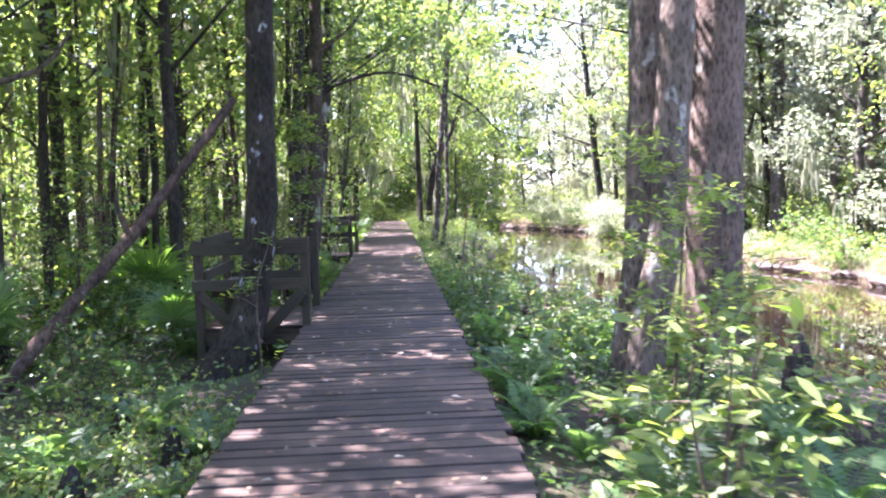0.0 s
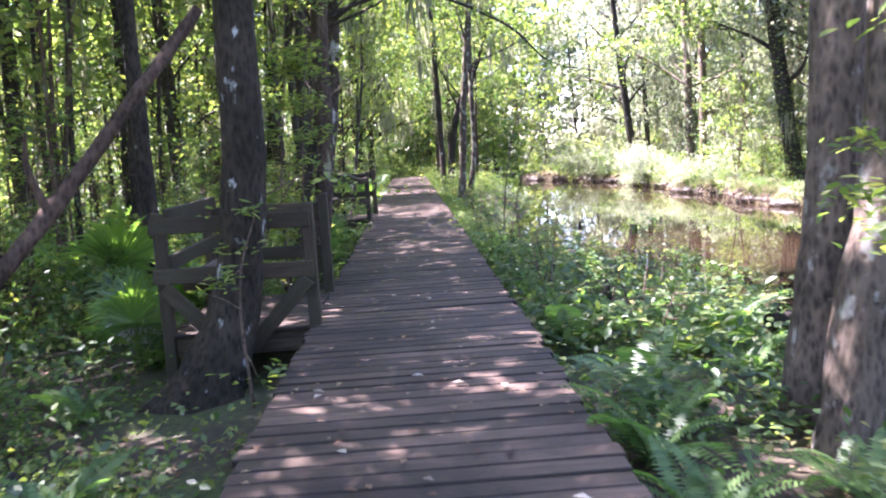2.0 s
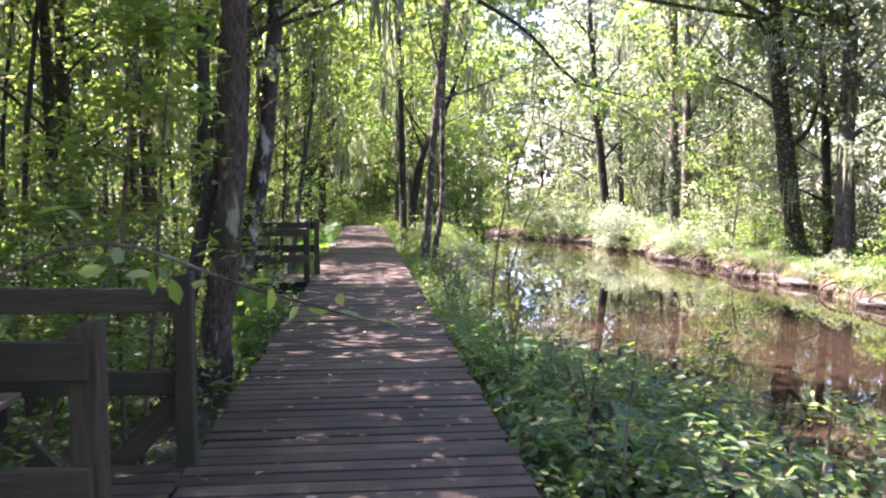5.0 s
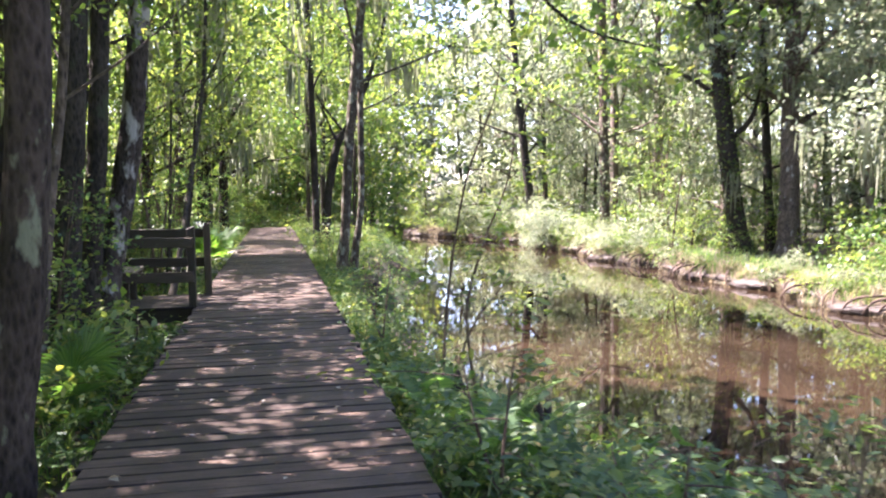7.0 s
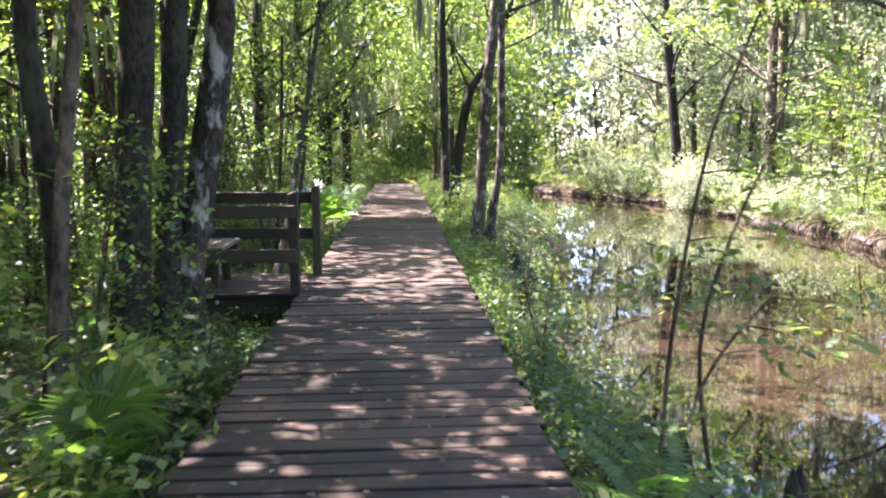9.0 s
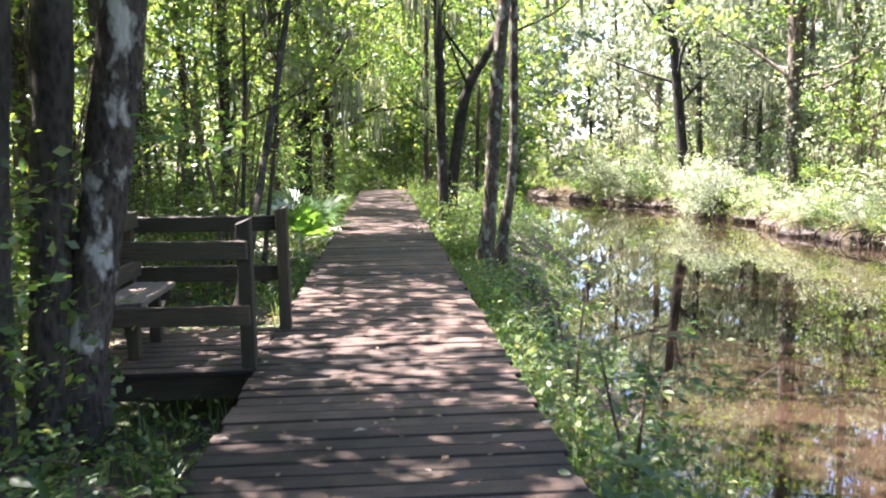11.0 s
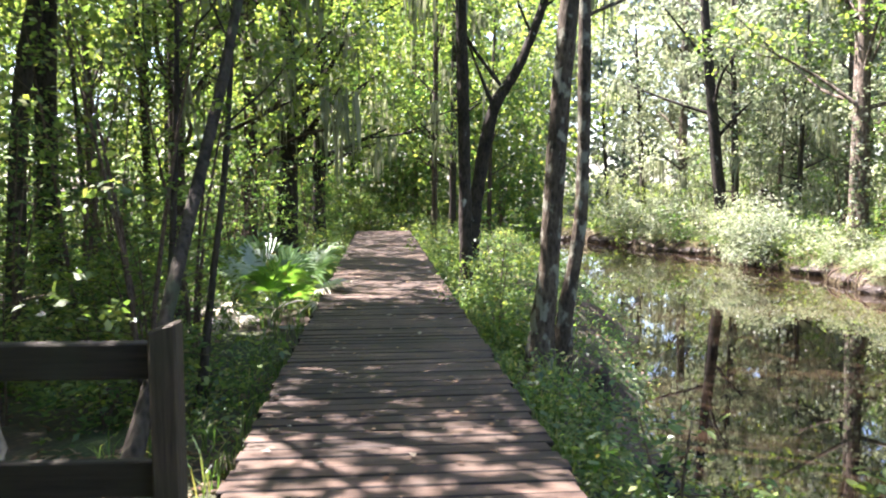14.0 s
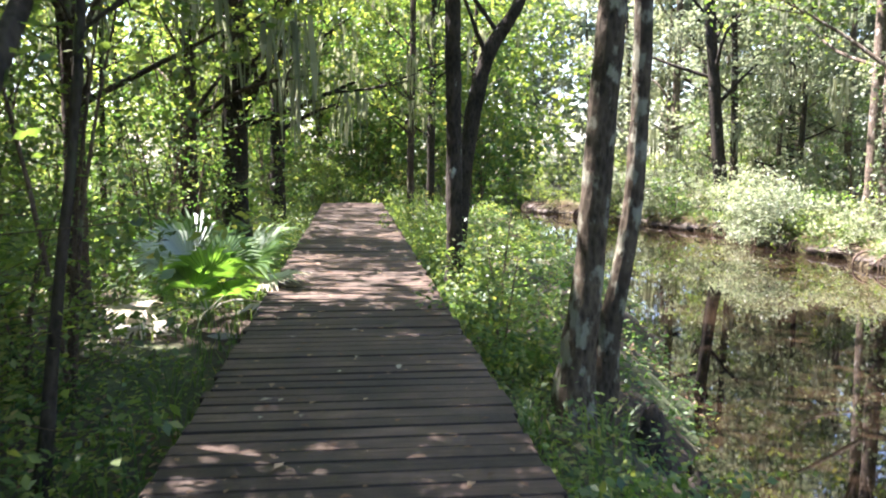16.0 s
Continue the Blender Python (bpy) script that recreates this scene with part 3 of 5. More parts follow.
# twin trunks at the water's edge
tree("tree", "dark leaning trunk of a twin tree at the water", [(1.55, 28.6, -0.62, 0.15), (1.61, 28.6, 0.0, 0.125), (1.69, 28.6, 0.8, 0.11), (1.76, 28.6, 1.9, 0.105), (1.88, 28.6, 3.3, 0.10), (2.3, 28.8, 7, 0.09), (2.6, 29, 12, 0.04)],
     bark_mottled, crown=crown_over(2.5, 29.2, 4.6, 12, 2.4, 8, 1.5, 25), count=4600, flare=0.5, buttress=4, seed=25, moss=26)
tree("tree", "pale lichened trunk of a twin tree at the water", [(1.84, 28.8, -0.68, 0.12), (1.9, 28.8, 0.1, 0.085), (2.03, 28.8, 0.9, 0.075), (2.09, 28.8, 1.7, 0.07), (2.1, 28.8, 3.3, 0.068), (2.2, 29.1, 7, 0.05), (2.2, 29.3, 9, 0.02)],
     bark_mottled, crown=crown_over(2.3, 29.6, 4.2, 9, 1.7, 6, 1.1, 27), count=2700, flare=0.6, buttress=3, seed=27, moss=14)
# straight and forked trees farther along the bank
tree("tree", "straight dark trunk beside the boardwalk", [(1.3, 33.2, -0.6, 0.13), (1.27, 33.2, 0.6, 0.1), (1.25, 33.2, 2.4, 0.095), (1.22, 33.2, 4.2, 0.09), (1.1, 33.3, 9, 0.06), (1, 33.4, 13, 0.03)],
     bark_dark, crown=crown_over(1.0, 33.6, 5, 13, 2.3, 8, 1.5, 29), count=4600, flare=0.5, seed=29, moss=14)
tree("tree", "dark forked tree leaning over the bank", [(1.62, 36, -0.6, 0.17), (1.7, 36, 0.6, 0.14), (1.82, 36, 1.6, 0.13), (2.12, 36, 3.0, 0.12), (2.7, 36, 4.0, 0.09), (3.6, 36.2, 6.5, 0.06), (4, 36.4, 9, 0.03)],
     bark_dark, crown=crown_over(3.4, 36.4, 5.6, 9.5, 1.9, 7, 1.3, 31) + [(1.5, 36, 4.6, 0.7), (1.2, 36.2, 5.6, 1.0)], count=4100, flare=0.5, seed=31, moss=18)
tree("tree", "thin leaning mossy tree at the path edge", [(-1.66, 24.65, -0.55, 0.075), (-1.52, 25.0, 0.15, 0.054), (-1.45, 25.4, 0.76, 0.048), (-1.36, 26.2, 1.74, 0.044), (-1.26, 26.75, 2.6, 0.042), (-1.12, 27.3, 4.0, 0.038), (-1.0, 27.8, 7, 0.035)],
     bark_moss, crown=crown_over(-1.0, 27.2, 4.0, 8, 1.7, 7, 1.2, 33), count=2300, flare=0.4, seed=33, moss=10)
for x, y, lean, sd in ((-1.72, 27.4, 0.4, 131), (-1.98, 27.3, 0.2, 132)):
    tree("tree", "thin young stem beside the leaning tree", [(x, y, -0.55, 0.05), (x + lean * 0.35, y, 0.6, 0.032), (x + lean * 0.75, y, 1.8, 0.028), (x + lean, y + 0.1, 3.4, 0.02)],
         bark_moss, leaf_bright, crown_over(x + lean, y + 0.2, 2.6, 4.4, 0.7, 4, 0.6, sd), 0.08, 700, flare=0.4, sides=7, seed=sd)
tree("tree", "straight mossy trunk in the wood", [(-3.65, 27, -0.6, 0.15), (-3.62, 27, 0.8, 0.115), (-3.6, 27, 2.4, 0.11), (-3.55, 27, 5, 0.1), (-3.5, 27, 12, 0.04)],
     bark_moss, crown=crown_over(-3.4, 27, 4.6, 12, 2.5, 8, 1.6, 35), count=2600, flare=0.5, seed=35, moss=8)
for x, y, r, sd in [(-2.1, 38, 0.23, 37), (-2.75, 37.2, 0.14, 39), (-1.75, 42.5, 0.17, 41), (1.45, 44, 0.085, 43), (2.2, 46.5, 0.11, 45), (-3.1, 32.5, 0.12, 47)]:
    tree("tree", "tall dark trunk close to the boardwalk", [(x, y, -0.6, r * 1.15), (x + 0.02, y, 0.6, r), (x + 0.05, y, 2.4, r * 0.95), (x + 0.1, y, 5, r * 0.85), (x + 0.2, y + 0.1, 13, 0.04)],
         bark_dark if sd % 4 == 1 else bark_brown, leaves=leaf_bright if sd in (37, 41, 47) else leaf_canopy, crown=crown_over(x + 0.3, y, 4.2, 13, 2.6, 9, 1.6, sd) + crown_over(x * 0.55, y - 1.2, 2.5, 4.6, 1.3, 6, 0.85, sd + 200), count=6800, flare=0.55, buttress=4, seed=sd, moss=16, group="trees along the boardwalk")
tree("tree", "slim dark tree behind the bench bay", [(-3.25, 13.5, -0.6, 0.13), (-3.27, 13.5, 0.7, 0.11), (-3.28, 13.5, 2, 0.105), (-3.27, 13.5, 5, 0.09), (-3, 13.6, 11, 0.04)],
     bark_dark, crown=crown_over(-3, 13.6, 4.6, 11.5, 2.3, 8, 1.5, 49), count=4000, seed=49)
# Added tree: its crown, out of view, blocks the sun from the boards near y 29.
tree("tree", "dark tree added so its dense crown shades the boards", [(-4.7, 31.9, -0.6, 0.17), (-4.68, 31.9, 0.7, 0.15), (-4.6, 31.8, 3, 0.14), (-4.3, 31.6, 7, 0.11), (-4.1, 31.5, 11, 0.04)],
     bark_dark, crown=crown_over(-4.0, 31.4, 6.4, 9.6, 1.6, 9, 1.35, 71), count=6500, seed=71)
# Added row of trees; the unseen crowns shade the boards and the left ground.
for i, (x, y, cx, r, many) in enumerate([(-5.4, 4.6, -4.2, 0.085, 2500), (-6.1, 7.4, -4.9, 0.07, 2800), (-4.9, 10.9, -4.2, 0.09, 2300), (-5.6, 14.2, -4.8, 0.08, 4600), (-4.7, 17.3, -5.0, 0.075, 4400), (-5.9, 20.6, -5.2, 0.09, 2200)]):
    tree("tree", "slender tree with a high crown added to shade the boards", [(x, y, -0.6, r * 1.2), (x + 0.03, y, 0.8, r), (x + 0.08, y, 3, r * 0.95), (x * 0.6 + cx * 0.4, y + 0.1, 6.5, r * 0.8), (cx, y + 0.2, 11, 0.03)],
         bark_moss if i % 2 else bark_dark, crown=crown_over(cx, y + 0.8, 6.2, 10.5, 2.3, 10, 1.5, 141 + i), leaf=0.13, count=many, flare=0.4, sides=9, seed=141 + i, group="slender trees of the wood's edge")
# Added tree: an unseen crown set upsun of the twin trunks to shade them.
tree("tree", "dark tree added so its crown shades the water's edge", [(-4.3, 29.8, -0.6, 0.12), (-4.25, 29.8, 0.8, 0.1), (-4.0, 29.7, 3, 0.095), (-3.2, 29.5, 6, 0.07), (-2.8, 29.4, 9, 0.03)],
     bark_moss, crown=crown_over(-2.3, 29.3, 5.6, 8.4, 1.7, 9, 1.2, 161), leaf=0.12, count=2900, seed=161, moss=30)
for i in range(24):
    x, y = -4.2 - 5.5 * ((i * 0.618) % 1), 9 + 1.15 * i
    lean = 0.5 * math.sin(i * 2.7)
    tree("tree", "thin pole-like young tree with a sparse top", [(x, y, -0.6, 0.06), (x + lean * 0.1, y, 0.8, 0.048), (x + lean * 0.3, y, 2.6, 0.044), (x + lean, y + 0.2, 6, 0.03), (x + lean * 1.3, y + 0.2, 8, 0.012)],
         bark_moss if i % 3 else bark_dark, crown=crown_over(x + lean, y + 0.2, 3.6, 8, 1.0, 5, 0.8, 170 + i), leaf=0.1, count=650, flare=0.4, sides=7, seed=170 + i, group="pole-like young trees")
# the far bank's trees
FAR = [("dark leaning swamp tree with a swollen foot", [(15.3, 35, -0.95, 0.36), (15.0, 35, 0.6, 0.3), (14.6, 35, 3.6, 0.28), (14.2, 35, 7.4, 0.24), (13.6, 35, 14, 0.06)], bark_moss, 51),
       ("grey tree with a swollen foot on the far bank", [(16.3, 34, -0.95, 0.36), (16.3, 34, 0.6, 0.3), (16.3, 34, 4, 0.27), (16.4, 34, 8, 0.2), (16.4, 34, 15, 0.06)], bark_grey, 53),
       ("tall grey trunk wrapped in climbing leaves", [(13.7, 42.9, -0.95, 0.26), (13.7, 42.9, 1, 0.2), (13.68, 42.9, 3.6, 0.19), (13.6, 42.9, 9.5, 0.16), (13.5, 43, 16, 0.05)], bark_grey, 55),
       ("slanting dark trunk with drooping branches", [(13.55, 51.8, -0.9, 0.28), (13.3, 51.8, 0.6, 0.24), (12.8, 51.8, 5.2, 0.2), (12.4, 51.8, 9.9, 0.15), (12.2, 52, 15, 0.05)], bark_dark, 57),
       ("tall grey trunk on the far bank", [(15.6, 46.5, -0.9, 0.26), (15.65, 46.5, 1, 0.2), (15.7, 46.5, 5, 0.19), (15.7, 46.5, 10, 0.15), (15.7, 46.5, 16, 0.05)], bark_grey, 59),
       ("dark slanting trunk far across the creek", [(17.9, 62, -0.9, 0.38), (17.5, 62, 2, 0.33), (17.2, 62, 5, 0.3), (16.8, 62, 11, 0.22), (16.5, 62, 17, 0.06)], bark_dark, 61),
       ("slim grey trunk near the water's edge", [(17.70, 32.04, -1.0, 0.17), (17.70, 32.04, 0.6, 0.13), (17.56, 32.04, 3, 0.12), (17.43, 32.04, 6, 0.1), (15.43, 31.24, 12, 0.04)], bark_grey, 65)]
for label, pts, bark, sd in FAR:
    x, y = pts[-1][:2]
    # Trees 51, 53 and 65 get an extra crown over the creek, added to shade the bank.
    far_tree = tree("tree", label, pts, bark, leaves=leaf_haze_silver if sd % 4 == 1 else leaf_canopy, crown=crown_over(x, y, 4.2, 15, 3.0, 11, 1.7, sd) + (crown_over(x - 4.6, y + 2.0, 9, 14, 3.2, 9, 2.0, sd + 300) if sd in (51, 53, 65) else []), count=9800 if sd in (51, 53, 65) else 4600, leaf=0.15, flare=0.8, buttress=5, seed=sd, moss=40, group="trees on the far bank")
    if sd in (55, 51):
        climber(far_tree, pts, -0.9, 4.5 if sd == 55 else 7, 900, 0.13, leaf_haze_silver if sd == 55 else leaf_canopy, sd)

# ---- the wood behind: a few grown trees, repeated ----


def wood_tree(seed, tall, r, leaves, bark, count, leaf, low):
    rng = random.Random(seed)
    bx, by = rng.uniform(-0.6, 0.6), rng.uniform(-0.6, 0.6)
    pts = [(0, 0, -0.15, r * 1.15), (bx * 0.1, by * 0.1, 1.2, r), (bx * 0.3, by * 0.3, tall * 0.3, r * 0.9), (bx * 0.7, by * 0.6, tall * 0.6, r * 0.65), (bx, by, tall, 0.03)]
    crown = crown_over(bx * 0.6, by * 0.6, low, tall + 0.5, 2.3, 12, 1.35, seed)
    return tree("tree", "slim woodland tree with light green leaves", pts, bark, leaves, crown, leaf, count, 26 if seed > 74 else 8 if seed % 2 else 0, 0.4, 9, 0, seed, "trees of the wood", m=Matrix.Translation((0, 0, 0)))


def sapling(name, label, seed, tall, count, leaf, leaves, spread, group, low=0.25):
    """A young tree or shrub: several thin stems with leaves from low down to its top."""
    rng = np.random.default_rng(seed)
    ob = thing(name, Matrix.Identity(4), label, "shrub", group)
    masses, wood = [], []
    for i in range(3):
        a = rng.uniform(0, 6.28)
        tip = np.array([math.cos(a) * spread * 0.5, math.sin(a) * spread * 0.5, tall * rng.uniform(0.75, 1.0)])
        pts = [(0.03 * i, 0.02, -0.1, 0.006 * tall + 0.004), (*(tip * (0.3, 0.3, 0.45)), 0.004 * tall + 0.003), (*tip, 0.004)]
        part("stem", mesh_of("stem", *tube(pts, 5, 3, 0.05, seed=seed + i), twig_bark, True), ob)
        for k in range(7):
            f = low + (1 - low) * k / 6
            c = tip * (0.3 + 0.7 * f, 0.3 + 0.7 * f, f) + rng.standard_normal(3) * spread * (0.42, 0.42, 0.12)
            masses.append((*c, spread * 0.36))
            wood.append(tube([(*(tip * (f * 0.7, f * 0.7, f * 0.85)), 0.006), (*c, 0.003)], 3, 2, 0.0, seed=seed))
    tagged(part("twig_spray", mesh_of("twig_spray", *merge(wood), twig_bark, True), ob), kind="stuff")
    pl = sprays([c[:3] for c in masses], [c[3] for c in masses], [count / len(masses)] * len(masses), rng, 0.6, 7, leaf * 1.3)
    tagged(part("foliage", mesh_of("foliage", *leaf_quads(pl, leaf, rng, 0.55, 0.5), leaves), ob), kind="stuff")
    return ob


def put(ob, x, y, turn, scale=1.0, sink=0.0):
    ob2 = copy_thing(ob, Matrix.Identity(4))
    ob2.matrix_basis = pose(x, y, height(x, y) - sink, 0, 0, turn) @ Matrix.Scale(scale, 4)
    return ob2


TREES = [wood_tree(71, 12, 0.11, leaf_canopy, bark_moss, 2300, 0.155, 2.6), wood_tree(72, 14, 0.13, leaf_bright, bark_grey, 2300, 0.16, 3.2),
         wood_tree(73, 10, 0.08, leaf_bright, bark_dark, 2300, 0.155, 2.0), wood_tree(74, 13, 0.1, leaf_canopy, bark_brown, 2300, 0.155, 3.0)]
SILVER = [wood_tree(75, 13, 0.17, leaf_haze_silver, bark_grey, 5000, 0.165, 1.2), wood_tree(76, 11, 0.14, leaf_haze_silver, bark_moss, 5000, 0.165, 0.9)]
SAPS = [sapling("sapling", "slender woodland sapling with small bright leaves", 81 + i, t, c, 0.11, lv, s, "saplings of the wood")
        for i, (t, c, lv, s) in enumerate([(3.4, 950, leaf_canopy, 1.1), (4.6, 1150, leaf_under, 1.4), (2.4, 800, leaf_bright, 0.9), (5.6, 1300, leaf_canopy, 1.7)])]
SLIM = [sapling("sapling", "thin understorey sapling with fine leaves", 101 + i, t, n, 0.08, lv, s, "fine saplings near the boards", 0.2)
        for i, (t, n, lv, s) in enumerate([(3.2, 1250, leaf_under, 1.1), (4.2, 1400, leaf_canopy, 1.3), (2.2, 1000, leaf_bright, 0.9)])]
BUSHES = [sapling("bush", "low leafy green bush", 91 + i, t, c, 0.1, lv, s, "bushes", 0.1)
          for i, (t, c, lv, s) in enumerate([(1.0, 520, leaf_under, 0.7), (1.5, 640, leaf_canopy, 0.9), (0.7, 420, leaf_bright, 0.6)])]
PALE = [sapling("bush", "sunlit silvery bush on the far bank", 95 + i, t, c * 2, 0.1, leaf_haze_silver, s, "bushes on the far bank", 0.05) for i, (t, c, s) in enumerate([(1.5, 900, 1.2), (1.0, 700, 1.0)])]
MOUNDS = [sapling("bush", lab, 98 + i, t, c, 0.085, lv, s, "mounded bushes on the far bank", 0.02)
          for i, (lab, t, c, lv, s) in enumerate([("broad mound of pale sunlit shrub at the water", 1.7, 2600, leaf_haze_silver, 2.0), ("broad yellow-green shrub overhanging the water", 2.2, 2800, leaf_bright, 2.3)])]
rnd = random.Random(5)
KEEP = [(-6.0, 26.8, 2.0), (-4.3, 25.7, 1.4), (-5.4, 34.6, 2.4), (-1.5, 31.6, 1.9), (-1.5, 10.9, 1.6), (-1.5, 22.3, 1.5), (-1.3, 15.1, 0.9), (2.5, 7.8, 1.0), (1.9, 28.7, 0.8), (-1.6, 26.9, 0.6), (-2.6, 25.2, 1.5), (-1.4, 9.0, 0.8), (13.4, 31.8, 2.0), (14.8, 33.0, 1.7), (12.6, 29.6, 1.6)]


def scatter(kinds, n, area, clear, scale, sink=0.05):
    placed, tries = [], 0
    while len(placed) < n and tries < n * 60:
        tries += 1
        x, y = rnd.uniform(area[0], area[1]), rnd.uniform(area[2], area[3])
        if any((x - a) ** 2 + (y - q) ** 2 < r * r for a, q, r in KEEP) or wet(x, y) or -clear[0] < x < clear[1] and y < 52 or any((x - a) ** 2 + (y - b) ** 2 < clear[2] ** 2 for a, b in placed):
            continue
        placed.append((x, y))
        put(rnd.choice(kinds), x, y, rnd.uniform(0, 360), rnd.uniform(*scale), sink)
    return placed


# Extra trees upsun of the first boards, added for the shade of their crowns.
scatter(TREES, 17, (-10.5, -5.6, 2, 20), (3.2, 2.2, 1.2), (0.95, 1.25))
# Extra trees added to darken the left wood and the end of the walk.
scatter(TREES, 12, (-11, -4.6, 26, 46), (3.2, 2.2, 1.3), (0.85, 1.1))
scatter(TREES, 18, (-10, -4.2, 18, 50), (3.2, 2.2, 1.3), (0.85, 1.15))
scatter(TREES, 17, (-24, -10, 6, 62), (3.4, 2.2, 1.6), (0.8, 1.2))
scatter(TREES, 15, (-8, 7, 50.5, 64), (0, 0, 1.4), (0.8, 1.1))
scatter(SAPS, 54, (-15, -5, 9, 56), (2.6, 2.2, 0.9), (0.7, 1.15))
scatter(SAPS, 14, (-13, -4.5, 8, 22), (2.6, 2.2, 0.9), (0.9, 1.25))
scatter(SLIM, 12, (-4.2, -1.9, 23.6, 30.5), (1.9, 2.2, 0.6), (0.7, 1.0))
scatter(SLIM, 40, (-5.2, -2.0, 11, 50), (2.0, 2.2, 0.75), (0.65, 1.05))
scatter(SAPS, 24, (-5, 5, 49.6, 58), (0, 0, 0.7), (0.6, 1.0))
scatter(BUSHES, 14, (-3.5, 3.5, 49.3, 52), (0, 0, 0.5), (0.9, 1.4))
scatter(BUSHES, 42, (-8, -1.9, 9, 50), (1.9, 1.4, 0.8), (0.6, 1.1))
scatter(SILVER, 32, (13, 30, 26, 74), (0, 0, 1.8), (0.85, 1.3))
scatter(TREES, 15, (14, 34, 22, 80), (0, 0, 1.5), (0.9, 1.25))
scatter(SILVER, 5, (3, 14, 64, 80), (0, 0, 1.8), (0.8, 1.15))
scatter(SAPS, 36, (12.8, 22, 26, 62), (0, 0, 1.0), (0.7, 1.2))
for lo, hi, many, big in ((24, 33, 20, 0.6), (33, 40, 13, 0.65), (40, 44, 9, 0.8), (45.5, 50, 12, 1.1), (52, 60, 11, 1.2)):
    for i in range(many):
        yy = rnd.uniform(lo, hi)
        xx = float(far_shore(yy)) + rnd.uniform(0.2, 1.3)
        if 29.5 < yy < 34.2:
            continue
        put(rnd.choice(PALE if hi == 50 or i % 3 == 0 else BUSHES + PALE[1:]), xx, yy, rnd.uniform(0, 360), big * rnd.uniform(0.65, 1.1), 0.05)
scatter(SAPS, 18, (13.2, 21, 24, 44), (0, 0, 0.8), (0.5, 0.95))
scatter(SILVER, 8, (15.5, 28, 24, 44), (0, 0, 1.5), (0.9, 1.2))
# Extra canopy added upsun of the left wood to keep sun off its leaves.
scatter(TREES, 8, (-16, -9.5, 28, 48), (3.4, 2.2, 1.3), (0.9, 1.15))
scatter(BUSHES, 56, (12.2, 17.5, 22, 52), (0, 0, 0.75), (0.7, 1.35))
for x, y, k, turn, size in ((12.2, 55.6, 0, 20, 1.0), (13.4, 56.6, 0, 140, 1.1), (14.6, 55.0, 0, 250, 0.9), (9.9, 61.5, 1, 60, 1.0), (11.2, 62.5, 1, 200, 1.15), (12.4, 61.2, 1, 310, 0.9), (13.0, 46.8, 0, 80, 0.6), (13.3, 49.8, 1, 10, 0.6)):
    put(MOUNDS[k], x, y, turn, size, 0.08)
scatter(BUSHES, 10, (1.35, 2.2, 20, 34), (0, 1.4, 0.55), (0.4, 0.7))
scatter(BUSHES, 20, (1.35, 4.6, 34, 50), (0, 1.4, 0.55), (0.45, 0.85))
scatter(TREES, 12, (-13, 12, -14, 1), (2.4, 2.4, 1.8), (0.9, 1.2))
scatter(TREES, 13, (13, 26, 2, 24), (0, 0, 2.2), (0.9, 1.2))
scatter(BUSHES, 26, (-8, 5, -5, 6), (1.8, 1.8, 0.9), (0.7, 1.1))
scatter(BUSHES, 16, (12.8, 18, 6, 25), (0, 0, 1.0), (0.8, 1.3))
for i, ob in enumerate(TREES + SILVER):
    ob.matrix_basis = Matrix.Translation((-26.0 + i, 30 + 5 * i, height(-26.0 + i, 30 + 5 * i)))
for i, ob in enumerate(SAPS + SLIM + BUSHES):
    ob.matrix_basis = Matrix.Translation((-18.5 - i * 0.3, 20 + 4 * i, height(-18.5 - i * 0.3, 20 + 4 * i)))
for i, ob in enumerate(PALE + MOUNDS):
    ob.matrix_basis = Matrix.Translation((13.2 + 0.8 * (i // 2), 38.5 + 6 * i, height(13.2 + 0.8 * (i // 2), 38.5 + 6 * i)))

# ---- far woods: leaves in depth that close the view ----


def far_woods(label, spots, low, high, count, leaf, leaves, seed):
    rng = np.random.default_rng(seed)
    c, r = [], []
    for x, y in spots:
        for z in np.arange(low, high, 2.2):
            c.append((x + rng.uniform(-2, 2), y + rng.uniform(-2, 2), z + rng.uniform(-0.8, 0.8)))
            r.append(rng.uniform(1.2, 2.4))
    p = sprays(c, r, [count / len(c)] * len(c), rng, 0.8, 8, leaf * 1.3)
    ob = new("far_woods", mesh_of("far_woods", *leaf_quads(p, leaf, rng, 0.6, 0.3), leaves))
    return tagged(ob, label, "woods", kind="stuff")


# The left wall uses the darker leaf colour in place of deep forest shade.
far_woods("woods far behind the trunks, leaves darkened for deep shade", [(-21 - 4 * (i % 3), 6 + i * 1.4) for i in range(46)], -0.2, 13, 27000, 0.66, leaf_under, 3)
far_woods("dark green woods beyond the end of the boardwalk", [(-18 + i * 1.6, 66 + 4 * (i % 3)) for i in range(18)], -0.4, 13, 22000, 0.5, leaf_canopy, 4)
far_woods("haze-pale green woods beyond the creek", [(33 + 3 * (i % 2), 22 + i * 2.2) for i in range(28)], -0.8, 14, 26000, 0.48, leaf_haze_silver, 5)
far_woods("tall pale woods far up the creek", [(-4 + i * 1.5, 82 + 5 * ((i * 0.618) % 1)) for i in range(30)], -0.8, 27, 38000, 0.66, leaf_haze_silver, 9)
far_woods("dense dark thicket closing the end of the boardwalk", [(-6 + i * 0.62, 51.5 + 1.6 * (i % 4)) for i in range(18)], 0.0, 4.6, 20000, 0.2, leaf_under, 7)
far_woods("light green boughs above the end of the boardwalk", [(-9 + i * 0.9, 53.5 + 1.6 * (i % 4)) for i in range(20)], 3.0, 10, 22000, 0.23, leaf_bright, 8)
